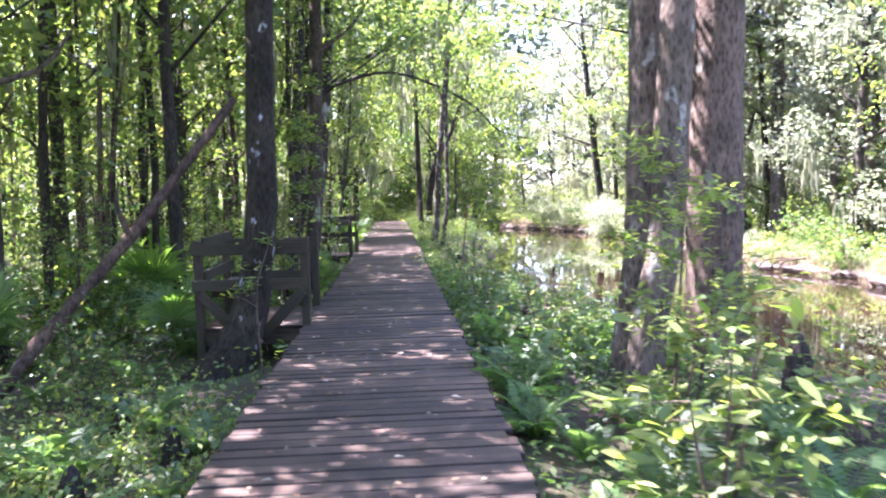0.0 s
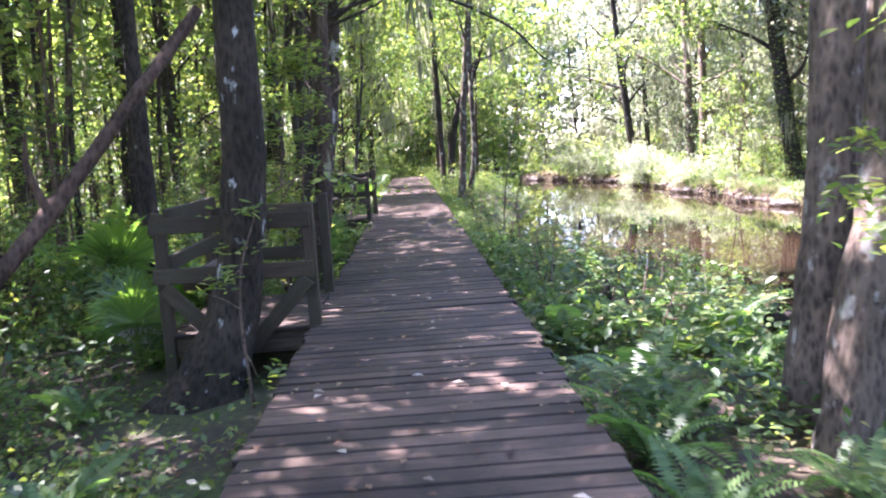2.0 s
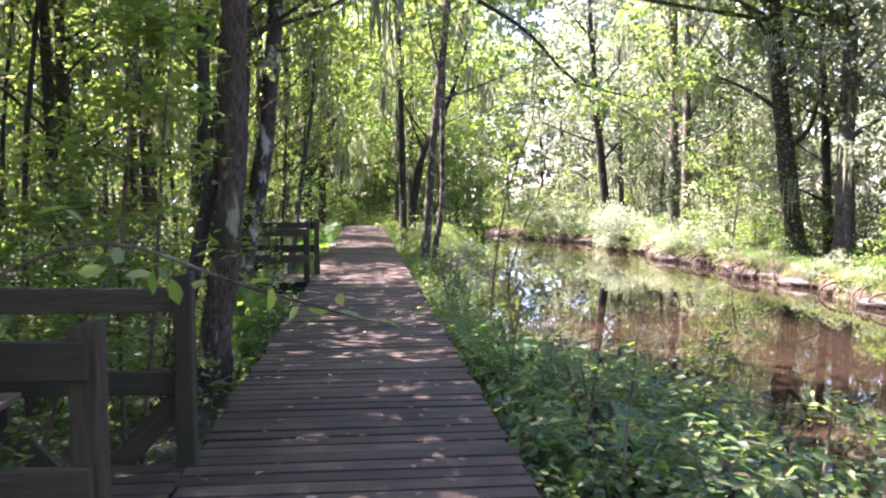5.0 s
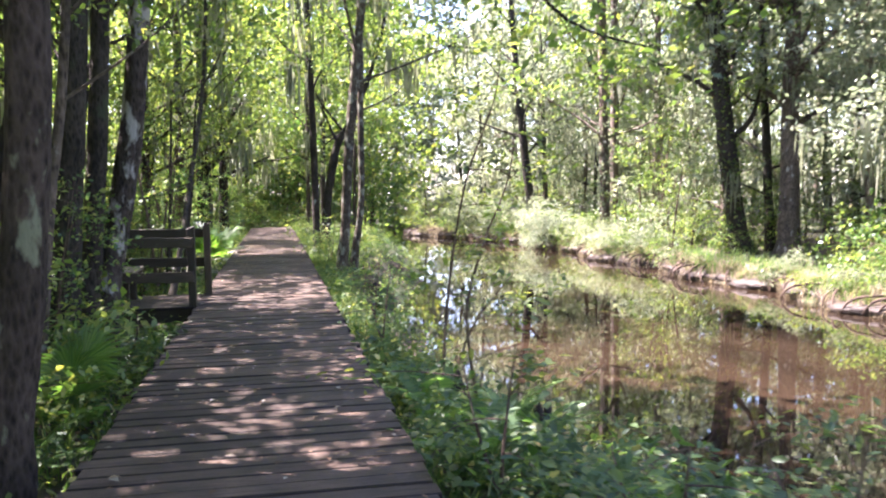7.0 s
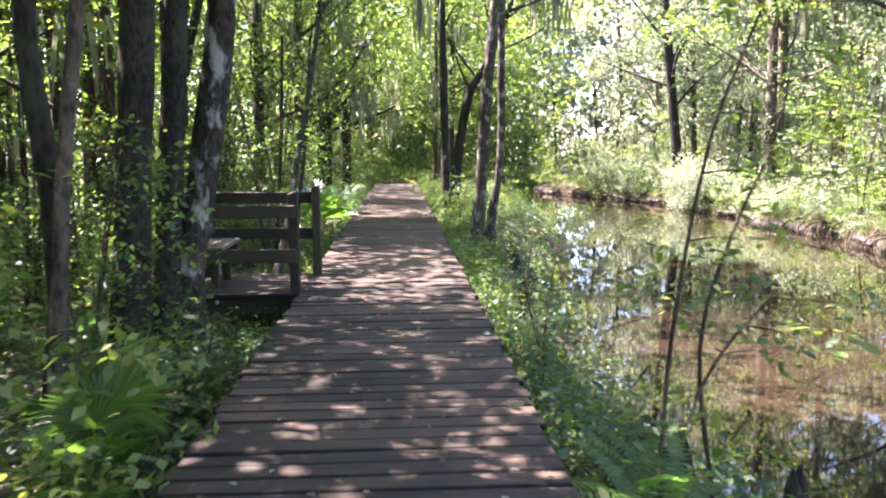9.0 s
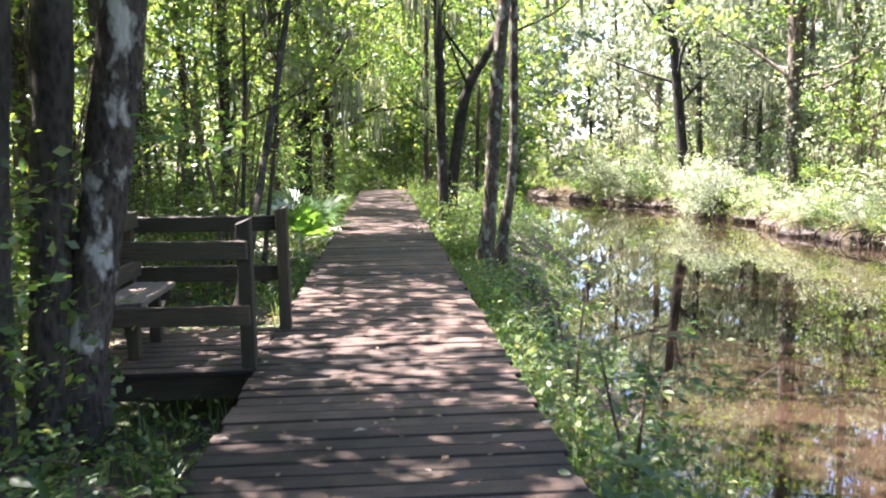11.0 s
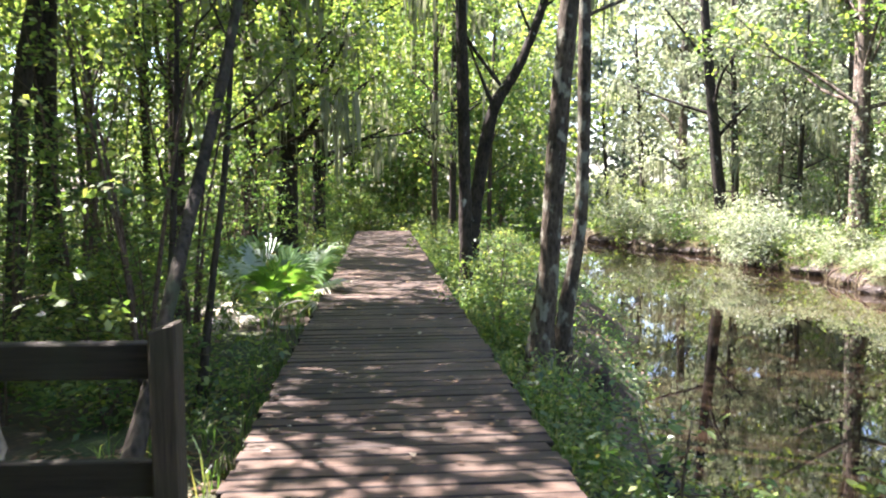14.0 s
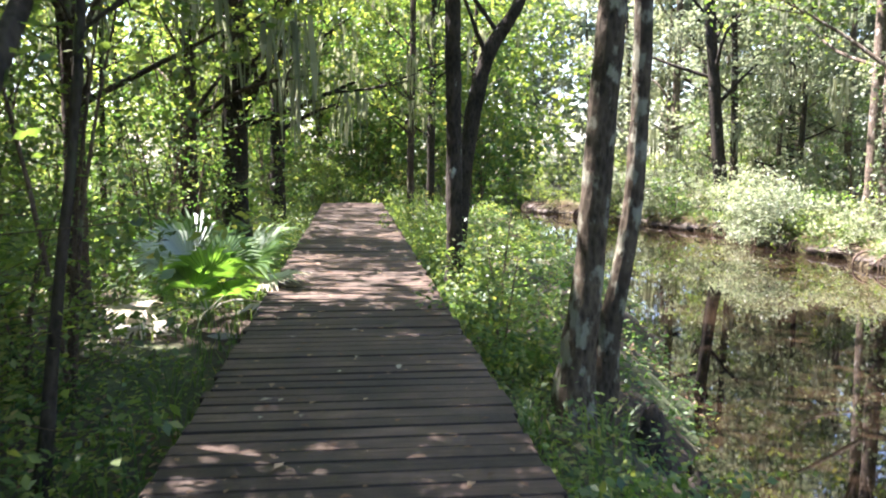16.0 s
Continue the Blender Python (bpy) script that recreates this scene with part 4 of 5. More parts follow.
far_woods("woods behind the start of the walk", [(-30 + i * 2.4, -30 + 3 * (i % 2)) for i in range(26)] + [(32, -28 + i * 3.5) for i in range(13)], -0.6, 14, 16000, 0.6, leaf_canopy, 6)

# ---- boardwalk ----
W = 0.915
boardwalk = thing("boardwalk", Matrix.Identity(4), "straight weathered plank boardwalk with worn brown boards", "boardwalk", kind="structure")
for x in (-0.78, 0.0, 0.78):
    me = box_mesh("stringer", (0.05, 53.0, 0.19), rail_wood, 0.004)
    part("stringer", me, boardwalk, m=Matrix.Translation((x, 22.4, -0.142)))
pile = box_mesh("pile", (0.12, 0.12, 1.1), post_wood, 0.008)
for y in np.arange(-2.0, 49, 2.44):
    for x in (-0.7, 0.7):
        part("pile", pile, boardwalk, m=Matrix.Translation((x + 0.0, y, -0.79)))

# ---- bench bays ----


def rail(name, a, b, tall, thick, mat, parent, seed):
    a, b = Vector(a), Vector(b)
    d = b - a
    me = box_mesh(name, (d.length, thick, tall), mat, 0.006, seed, 0, 0.004)
    turn = d.to_track_quat("X", "Z").to_matrix().to_4x4()
    return part(name, me, parent, m=Matrix.Translation((a + b) / 2) @ turn)


def bay(y0, y1, back, ends, tops, bench_near, bench_far, braces, label, seed):
    """A bay on the boardwalk's left: floor, railings round three sides, and a bench along the back."""
    floor = thing("deck_bay", Matrix.Translation((-1.5, (y0 + y1) / 2, 0)), "small square plank floor of a bench bay", "deck", "bench bays", "structure")
    n = int(round((y1 - y0 + 0.1) / 0.163))
    long = -W - back - 0.01
    for i in range(n):
        me = box_mesh("plank", (long + (i % 3) * 0.012, 0.150, 0.038), plank_wood, 0.006, seed + i, 0, 0.003, shaded_board_edge)
        part("plank", me, floor, m=Matrix.Translation((back + long / 2 + 1.5, (i - (n - 1) / 2) * 0.163, -0.021)))
    for s in (-1, 1):
        part("joist", box_mesh("joist", (long, 0.045, 0.18), rail_wood, 0.004), floor, m=Matrix.Translation((back + long / 2 + 1.5, s * ((y1 - y0) / 2 - 0.03), -0.135)))
    fence = thing("railing", Matrix.Translation((back, y0, 0)), label, "railing", "bench bay railings")
    base = Matrix.Translation((-back, -y0, 0))
    corners = [(ends[0], y0), (back, y0), (back, y1), (ends[1], y1)]
    for i, (x, y) in enumerate(corners):
        tall = 1.05 + 0.95
        me = box_mesh("post", (0.1, 0.1, tall), post_wood, 0.008, seed + 20 + i, 0.035 if i in (0, 3) else -0.03, 0.004)
        part("post", me, fence, m=base @ Matrix.Translation((x, y, 1.05 - tall / 2)))
    k = 0
    for (ax, ay), (bx, by), side in ((corners[0], corners[1], 0), (corners[1], corners[2], 1), (corners[3], corners[2], 2)):
        out = {0: (0, -0.073), 1: (0.073, 0), 2: (0, 0.073)}[side]
        for z in tops[side]:
            k += 1
            ex = 0.07 if side != 1 else 0.0
            ey = 0.05 if side == 1 else 0.0
            a = Vector((ax + ex * 0.4 + out[0], ay - ey + out[1], z))
            b = Vector((bx - ex + out[0], by + ey + out[1], z + 0.015))
            rail("rail", base @ a, base @ b, 0.135, 0.042, rail_wood, fence, seed + 40 + k)
    for y in ([y0] if braces == 1 else [y0, y1] if braces == 2 else []):
        s = -0.075 if y == y0 else 0.075
        rail("brace", base @ Vector((-0.9, y + s * 1.6, 0.42)), base @ Vector((-1.45, y + s * 1.6, -0.16)), 0.13, 0.04, rail_wood, fence, seed + 60)
        rail("brace", base @ Vector((back + 0.03, y + s * 1.6, 0.42)), base @ Vector((-1.6, y + s * 1.6, -0.16)), 0.13, 0.04, rail_wood, fence, seed + 61)
    seat = thing("bench", Matrix.Translation((back + 0.2, (bench_near + bench_far) / 2, 0)), "plain plank bench fixed along the back railing", "bench", "benches")
    ln = bench_far - bench_near
    for i in range(2):
        me = box_mesh("seat_board", (0.165, ln, 0.04), seat_wood, 0.006, seed + 70 + i, 0, 0.004)
        part("seat_board", me, seat, "pale seat board", Matrix.Translation((-0.03 + i * 0.175, 0, 0.44)))
    for s in (-1, 1):
        part("leg", box_mesh("leg", (0.085, 0.085, 0.42), post_wood, 0.006), seat, m=Matrix.Translation((0.1, s * (ln / 2 - 0.2), 0.21)))
        part("bearer", box_mesh("bearer", (0.34, 0.04, 0.09), rail_wood, 0.005), seat, m=Matrix.Translation((0.05, s * (ln / 2 - 0.13), 0.372)))


bay(10.1, 11.8, -2.15, (-0.88, -0.92), [(0.93, 0.5), (1.02, 0.62), (0.9, 0.44)], 10.25, 11.65, 2, "weathered timber railing with slanted braces, partly behind a tree", 200)
bay(21.65, 22.95, -2.15, (-0.945, -0.84), [(0.85, 0.39), (0.96, 0.55), (0.91, 0.48)], 21.8, 22.8, 0, "weathered timber railing round a bench bay", 300)

# ---- cypress knees, fallen log, stump ----
tree_log = thing("fallen_tree", Matrix.Identity(4), "bare dead tree leaning through the wood", "log")
part("trunk", mesh_of("trunk", *tube([(-3.95, 7.86, -0.72, 0.075), (-3.28, 8.5, 0.26, 0.068), (-2.7, 9.02, 1.05, 0.06), (-2.1, 9.5, 1.93, 0.055), (-1.62, 10.0, 2.7, 0.048)], 9, 6, 0.14, seed=4), dead_wood, True), tree_log)
part("stub", mesh_of("stub", *tube([(-2.62, 9.06, 1.2, 0.035), (-2.7, 9.0, 1.5, 0.025), (-2.66, 8.95, 1.75, 0.012)], 6, 4, 0.1, seed=5), dead_wood, True), tree_log)
side_log = thing("fallen_log", Matrix.Identity(4), "dark rotting log lying on the creek bank", "log")
part("trunk", mesh_of("trunk", *tube([(2.85, 9.4, -0.12, 0.07), (3.4, 9.55, -0.2, 0.09), (4.6, 9.8, -0.75, 0.11)], 9, 5, 0.1, seed=6), bark_dark, True), side_log)

bank_log = thing("fallen_log", Matrix.Identity(4), "pale bare log lying along the far bank's edge", "log")
part("trunk", mesh_of("trunk", *tube([(12.45, 44.9, -1.02, 0.04), (12.5, 43.8, -0.98, 0.06), (12.7, 42.7, -0.9, 0.07), (13.1, 41.8, -0.78, 0.075)], 9, 5, 0.1, seed=16), pale_wood, True), bank_log)

root_rng = np.random.default_rng(43)
root_wood = []
for k in range(90):
    ry = root_rng.uniform(24, 62)
    rx = float(far_shore(ry))
    side = root_rng.uniform(-0.5, 0.5)
    root_wood.append(tube([(rx + 0.5, ry - side, -0.72, 0.035), (rx + 0.08, ry, -0.8, 0.03), (rx - 0.1, ry + side * 0.5, -1.0, 0.022), (rx - 0.05, ry + side, -1.3, 0.015)], 5, 3, 0.1, seed=k))
tagged(new("exposed_roots", mesh_of("exposed_roots", *merge(root_wood), dead_wood, True)), "bare brown tree roots hanging from the far bank", "roots", kind="stuff")


def knee(x, y, tall, r, seed):
    z = height(x, y)
    ob = thing("cypress_knee", Matrix.Translation((x, y, z)), "dark wet cypress knee standing in the mud", "stump", "cypress knees")
    part("wood", mesh_of("wood", *tube([(0, 0, -0.3, r * 1.5), (0.01, 0, tall * 0.3, r), (0.02, 0.02, tall * 0.75, r * 0.7), (0.02, 0.02, tall, r * 0.15)], 9, 4, 0.1, 0.3, seed, 3), bark_dark, True), ob)


for i, (x, y, t, r) in enumerate([(1.95, 18.3, 0.45, 0.10), (2.95, 18.5, 0.75, 0.09), (2.75, 18.2, 0.7, 0.08), (3.05, 18.75, 0.5, 0.07), (2.15, 19.8, 0.4, 0.08), (1.75, 17.6, 0.35, 0.09), (2.1, 26.2, 0.4, 0.1), (1.7, 13.0, 0.35, 0.07),
                                  (1.75, 12.4, 0.3, 0.06), (2.0, 11.5, 0.4, 0.07), (3.5, 6.6, 0.7, 0.14), (2.4, 29.2, 0.45, 0.12), (2.55, 28.6, 0.35, 0.1), (-2.2, 7.2, 0.35, 0.08), (-1.5, 6.2, 0.3, 0.07), (-1.9, 5.3, 0.3, 0.08)]):
    knee(x, y, t, r, 300 + i)
stump = thing("stump", Matrix.Translation((-2.7, 25.4, height(-2.7, 25.4))), "pale weathered rotten stump with a rounded top", "stump")
part("wood", mesh_of("wood", *tube([(0, 0, -0.2, 0.2), (0, 0, 0.35, 0.17), (0.02, 0, 0.62, 0.13), (0.03, 0, 0.72, 0.03)], 11, 5, 0.09, 0.2, 8, 4), pale_wood, True), stump)

# ---- palmettos ----


def fan_leaf(size, seed, mat):
    """A fan palm leaf: a stalk and folded blades that spread from its end."""
    rng = np.random.default_rng(seed)
    vs, fs = [], []
    tip = np.array([0.0, 0.55 * size, 0.62 * size])
    sv, sf = tube([(0, 0, 0, 0.008), (0, 0.2 * size, 0.36 * size, 0.007), (*tip, 0.006)], 5, 3, 0.0, seed=seed)
    v0 = 0
    for i in range(26):
        a = -1.75 + 3.5 * i / 25
        ln = size * (0.68 + 0.14 * math.cos(a)) * rng.uniform(0.85, 1.08)
        d = np.array([math.sin(a), 0.75 * math.cos(a), 0.62 * math.cos(a) + 0.05])
        d /= np.linalg.norm(d)
        side = np.array([math.cos(a), -0.7 * math.sin(a), -0.5 * math.sin(a)])
        side /= np.linalg.norm(side)
        nrm = np.cross(side, d)
        w = 0.024 * size / 0.7
        mid = tip + d * ln * 0.6
        end = tip + d * ln + np.array([0, 0, -0.22 * ln * rng.uniform(0.3, 1.3)])
        vs += [tip, mid + side * w + nrm * w * 0.6, end, mid, tip, mid, end, mid - side * w + nrm * w * 0.6]
        fs += [[v0, v0 + 1, v0 + 2, v0 + 3], [v0 + 4, v0 + 5, v0 + 6, v0 + 7]]
        v0 += 8
    return mesh_of("fan_leaf", np.array(vs), np.array(fs), mat), mesh_of("stalk", sv, sf, mat, True)


FANS = [fan_leaf(s, 400 + i, fan_green) for i, s in enumerate((0.62, 0.75, 0.9, 0.55))]
FAN_DRY = fan_leaf(0.7, 410, fan_dry)


def fan(name, pair, parent, label, m):
    leaf_ob = part(name, pair[0], parent, label, m)
    part("stalk", pair[1], leaf_ob)


def palmetto(x, y, scale, seed, n=8, dry=1):
    rng = random.Random(seed)
    ob = thing("palmetto", pose(x, y, height(x, y) - 0.03, 0, 0, rng.uniform(0, 360)) @ Matrix.Scale(scale, 4), "green fan palmetto with drooping dry fronds" if dry else "green fan palmetto in the undergrowth", "palm", "palmettos")
    for i in range(n):
        fan("fan_leaf", rng.choice(FANS), ob, "", m=pose(0, 0, 0, rng.uniform(0, 38), 0, i * 360 / n + rng.uniform(-20, 20)))
    for i in range(dry):
        fan("dry_fan_leaf", FAN_DRY, ob, "bleached dry fan leaf", m=pose(0, 0, 0.12, rng.uniform(-72, -52), 0, -70 + i * 150 + rng.uniform(-20, 20)))


FAN_SKY_SHEEN = fan_leaf(0.8, 411, fan_sky_sheen)
big_palm = thing("palmetto", Matrix.Translation((-1.62, 32.25, height(-1.62, 32.25) - 0.03)) @ Matrix.Scale(1.12, 4), "large fan palmetto with bleached fronds hanging over the boards", "palm", "palmettos")
for rx, rz, k in ((14, 30, 2), (18, -22, 1), (4, -55, 2), (12, 8, 1), (-8, 100, 3), (6, 165, 0), (-2, -140, 3), (10, -170, 1)):
    fan("fan_leaf", FANS[k], big_palm, "", m=pose(0, 0, 0.05, rx, 0, rz))
# Two fans whose pale colour stands in for reflected sky.
for rx, rz in ((16, 52), (6, 78)):
    fan("silver_fan_leaf", FAN_SKY_SHEEN, big_palm, "green fan leaf with the sky's sheen in its colour", m=pose(0, 0, 0.05, rx, 0, rz))
for rx, rz in ((-24, -80), (-40, -104), (-52, 128), (-66, 175), (-44, 96)):
    fan("dry_fan_leaf", FAN_DRY, big_palm, "bleached dry fan leaf", m=pose(0, 0, 0.2, rx, 0, rz))
for i, (x, y, s, n, dry) in enumerate([(-3.7, 13.3, 1.25, 9, 1), (-2.9, 12.0, 0.9, 8, 1), (-2.6, 10.6, 0.85, 8, 1), (-4.8, 10.2, 1.1, 8, 1), (-3.3, 5.6, 0.9, 8, 1), (-5.2, 15.5, 1.2, 8, 0),
                                      (-1.55, 17.6, 0.7, 7, 0), (-3.4, 30.3, 1.1, 8, 0), (-6, 21, 1.2, 8, 0), (-2.4, 35, 0.9, 7, 0), (16.5, 30, 1.3, 8, 0)]):
    palmetto(x, y, s, 500 + i, n, dry)

# ---- ferns ----


def frond(ln, seed):
    rng = np.random.default_rng(seed)
    vs = []
    for i in range(22):
        f = (i + 1) / 23
        base = np.array([0, ln * f, ln * (0.75 * f - 0.75 * f * f)])
        w = 0.24 * ln * math.sin(math.pi * min(1, f * 0.82 + 0.16)) * rng.uniform(0.85, 1.1)
        for s in (-1, 1):
            tipp = base + np.array([s * w, 0.25 * w, -0.12 * w])
            h = 0.018 * ln / 0.7
            mid = (base + tipp) / 2 + (0, 0, 0.01)
            vs += [base, mid + (0, h, 0), tipp, mid - (0, h, 0)]
    sv, sf = tube([(0, 0, 0, 0.004), (0, ln * 0.5, ln * 0.19, 0.003), (0, ln * 0.97, ln * 0.02, 0.001)], 4, 4, 0.0, seed=seed)
    v, f = merge([(sv, sf), (np.array(vs), np.arange(len(vs)).reshape(-1, 4))])
    return mesh_of("frond", v, f, leaf_fern)


leaf_fern = material("leaf_fern", leaf_build, ramp=[(0.0, (0.05, 0.11, 0.035)), (1.0, (0.12, 0.20, 0.07))], glow=(2.0, 2.2, 1.2), gloss=0.03)
FRONDS = [frond(s, 600 + i) for i, s in enumerate((0.6, 0.8, 0.5))]


def fern(x, y, scale, seed):
    rng = random.Random(seed)
    if (x + 1.7) ** 2 + (y - 8.7) ** 2 < 1.2:
        return
    ob = thing("fern", pose(x, y, height(x, y) - 0.02, 0, 0, rng.uniform(0, 360)) @ Matrix.Scale(scale, 4), "arching green fern in the damp undergrowth", "fern", "ferns")
    for i in range(7):
        part("frond", rng.choice(FRONDS), ob, m=pose(0, 0, 0, rng.uniform(15, 45), 0, i * 51 + rng.uniform(-18, 18)))


rf = random.Random(8)
for i in range(34):
    y = rf.uniform(3.2, 17)
    fern(rf.uniform(1.25, min(3.4, float(near_shore(y)) - 0.7)), y, rf.uniform(0.55, 1.05), 700 + i)
for i in range(14):
    fern(rf.uniform(-3.4, -1.3), rf.uniform(3.4, 8.5), rf.uniform(0.5, 0.9), 790 + i)
for i in range(22):
    fern(rf.uniform(-3.2, -1.3), rf.uniform(4, 22), rf.uniform(0.5, 0.9), 740 + i)
for i in range(16):
    y = rf.uniform(29.2, 38)
    fern(rf.uniform(1.15, 1.9), y, rf.uniform(0.4, 0.8), 770 + i)

# ---- shrubs by the boardwalk ----


def stem_shrub(label, stems, count, leaf, leaves, seed, mass=0.22, start=0.3):
    """A young shrub whose few thin stems are given as lines of points, with leaves in level sprays."""
    rng = np.random.default_rng(seed)
    foot = np.array(stems[0][0])
    ob = thing("shrub", Matrix.Translation(foot), label, "shrub")
    wood, masses = [], []
    for k, s in enumerate(stems):
        line = [np.array(p) - foot for p in s]
        r0 = 0.016
        pts = [(*p, r0 * (1 - 0.75 * i / (len(line) - 1))) for i, p in enumerate(line)]
        part("stem", mesh_of("stem", *tube(pts, 7, 5, 0.05, seed=seed + k), twig_bark, True), ob)
        fine = smooth_line(pts, 6)
        for p in fine[int(len(fine) * start)::2]:
            c = p[:3] + rng.standard_normal(3) * (0.3, 0.3, 0.06)
            wood.append(tube([(*p[:3], 0.005), (*((p[:3] + c) / 2 + (0, 0, 0.02)), 0.004), (*c, 0.002)], 4, 2, 0.0, seed=seed))
            masses.append(c)
    tagged(part("twig_spray", mesh_of("twig_spray", *merge(wood), twig_bark, True), ob), kind="stuff")
    pl = sprays(masses, [mass] * len(masses), [count / len(masses)] * len(masses), rng, 0.35, 8, leaf * 1.2)
    tagged(part("foliage", mesh_of("foliage", *leaf_ovals(pl, leaf, rng, 0.5, 0.7), leaves), ob), kind="stuff")


stem_shrub("thin-stemmed shrub with sparse leaves on the water's edge", [[(1.62, 17.5, -0.6), (1.66, 17.45, 0.4), (1.83, 17.4, 1.5), (2.12, 17.4, 2.3), (2.2, 17.4, 2.9)], [(1.98, 17.6, -0.6), (1.88, 17.6, 0.31), (2.05, 17.6, 0.98), (2.3, 17.6, 1.6), (2.4, 17.6, 2.4)],
            [(1.6, 17.5, -0.6), (1.9, 17.5, 0.2), (2.3, 17.5, 0.7)]], 900, 0.10, leaf_bright, 801)
stem_shrub("bushy shrub wrapped round the bank trees", [[(2.2, 5.9, -0.6), (2.25, 5.9, 0.4), (2.3, 5.9, 1.3), (2.2, 5.9, 1.9)], [(2.3, 6.1, -0.6), (2.5, 6.1, 0.5), (2.75, 6.2, 1.5)], [(2.35, 5.5, -0.6), (2.6, 5.4, 0.2), (2.9, 5.3, 0.9)],
            [(2.6, 6.6, -0.6), (2.8, 6.6, 0.6), (3.1, 6.6, 1.6)]], 2400, 0.085, leaf_bright, 803, 0.26, 0.15)
stem_shrub("shrub with long pale leaves by the boardwalk", [[(2.0, 4.5, -0.5), (2.05, 4.5, 0.1), (2.1, 4.55, 0.6)], [(2.1, 4.6, -0.5), (2.25, 4.7, 0.2), (2.4, 4.8, 0.7)], [(1.95, 4.4, -0.5), (1.85, 4.4, 0.0), (1.8, 4.4, 0.35)]], 420, 0.16, leaf_bright, 805, 0.2, 0.2)
stem_shrub("leafy shrub reaching over the railing", [[(-1.25, 9.0, -0.5), (-1.3, 9.1, 0.5), (-1.15, 9.3, 1.1)], [(-1.9, 11.95, -0.5), (-1.5, 12.0, 0.8), (-1.0, 12.1, 1.5)]], 280, 0.09, leaf_bright, 807, 0.2)
stem_shrub("tall leafy sapling drooping beside the bench bay", [[(-1.35, 12.3, -0.6), (-1.2, 12.3, 0.8), (-1.1, 12.25, 1.9), (-0.95, 12.2, 2.9)], [(-1.45, 12.5, -0.6), (-1.45, 12.5, 1.0), (-1.3, 12.45, 2.3), (-1.2, 12.4, 3.3)]], 2000, 0.1, leaf_bright, 808, 0.3, 0.3)
for i, (x, y, t) in enumerate([(1.4, 11.5, 1.2), (1.7, 13.2, 0.9), (1.35, 14.6, 1.0), (1.4, 20.2, 1.1), (1.55, 22.3, 1.3), (2.0, 10.2, 0.8), (2.6, 11.6, 0.7), (1.6, 24.6, 0.9), (1.55, 31.5, 1.4), (1.35, 30.2, 1.0)]):
    z = height(x, y)
    stem_shrub("upright young shrub along the boardwalk edge", [[(x, y, z - 0.1), (x + 0.05, y, z + t * 0.5), (x + 0.15, y + 0.1, z + t)], [(x + 0.1, y + 0.1, z - 0.1), (x - 0.05, y + 0.2, z + t * 0.45), (x - 0.12, y + 0.3, z + t * 0.85)]],
               560, 0.08, leaf_under if i % 2 else leaf_canopy, 820 + i, 0.2, 0.15)
for i in range(5):
    y = 9.5 + i * 1.3
    x = rf.uniform(1.5, min(3.6, float(near_shore(y)) - 0.35))
    z, t = height(x, y), rf.uniform(0.45, 0.85)
    stem_shrub("leafy pale green shrub on the creek bank", [[(x, y, z - 0.1), (x + 0.05, y, z + t * 0.5), (x + 0.2, y + 0.1, z + t)], [(x + 0.1, y + 0.1, z - 0.1), (x - 0.1, y + 0.2, z + t * 0.45), (x - 0.2, y + 0.3, z + t * 0.85)]],
               520, 0.08, leaf_under if i % 2 else leaf_canopy, 880 + i, 0.24, 0.1)
for i, (x, y) in enumerate([(-1.45, 17.9), (-1.4, 19.0), (-1.6, 14.5), (-2.4, 27.0), (-1.7, 34.4), (-2.9, 8.2)]):
    z = height(x, y)
    stem_shrub("low leafy shrub under the trees", [[(x, y, z - 0.1), (x - 0.05, y, z + 0.4), (x - 0.15, y + 0.1, z + 0.8)], [(x - 0.1, y + 0.1, z - 0.1), (x + 0.1, y + 0.2, z + 0.4), (x + 0.12, y + 0.3, z + 0.7)]],
               520, 0.09, leaf_under if i % 2 else leaf_canopy, 860 + i, 0.22, 0.1)

# ---- low growth ----


def field(n, x0, x1, y0, y1, seed, clear=1.0):
    rng = np.random.default_rng(seed)
    x, y = rng.uniform(x0, x1, n), rng.uniform(y0, y1, n)
    ok = ~((np.abs(x) < clear) & (y < 49)) & (x < near_shore(y) + 0.02)
    for b0, b1 in ((9.95, 11.95), (21.5, 23.1)):
        ok &= ~((x > -2.3) & (x < 0) & (y > b0) & (y < b1))
    ok &= (x + 2.5) ** 2 + (y - 24.8) ** 2 > 2.4
    ok &= (x + 1.5) ** 2 + (y - 9.1) ** 2 > 0.6
    ok &= (x + 1.5) ** 2 + (y - 31.5) ** 2 > 1.2
    patch = np.sin(x * 2.3 + 1.1 * np.sin(y * 0.9)) + np.sin(y * 1.7 + x) + rng.normal(0, 0.8, n)
    ok &= patch > -0.9
    return x[ok], y[ok], rng


def low_growth(label, n, box, leaf, tall, leaves, seed, each=5, flat=0.6, shape=leaf_quads):
    x, y, rng = field(n, *box, seed)
    z = land(x, y) + hummock(x, y)
    h = rng.uniform(0.2, 1.0, len(x)) * tall
    c = np.repeat(np.stack([x, y, z + h * 0.5], -1), each, 0)
    c += rng.standard_normal(c.shape) * (0.09, 0.09, 0.0) + np.stack([0 * c[:, 0], 0 * c[:, 0], np.repeat(h, each) * rng.uniform(-0.45, 0.6, len(c))], -1)
    ob = new("undergrowth", mesh_of("undergrowth", *shape(c, leaf, rng, 0.55, flat), leaves))
    return tagged(ob, label, "undergrowth", kind="stuff")


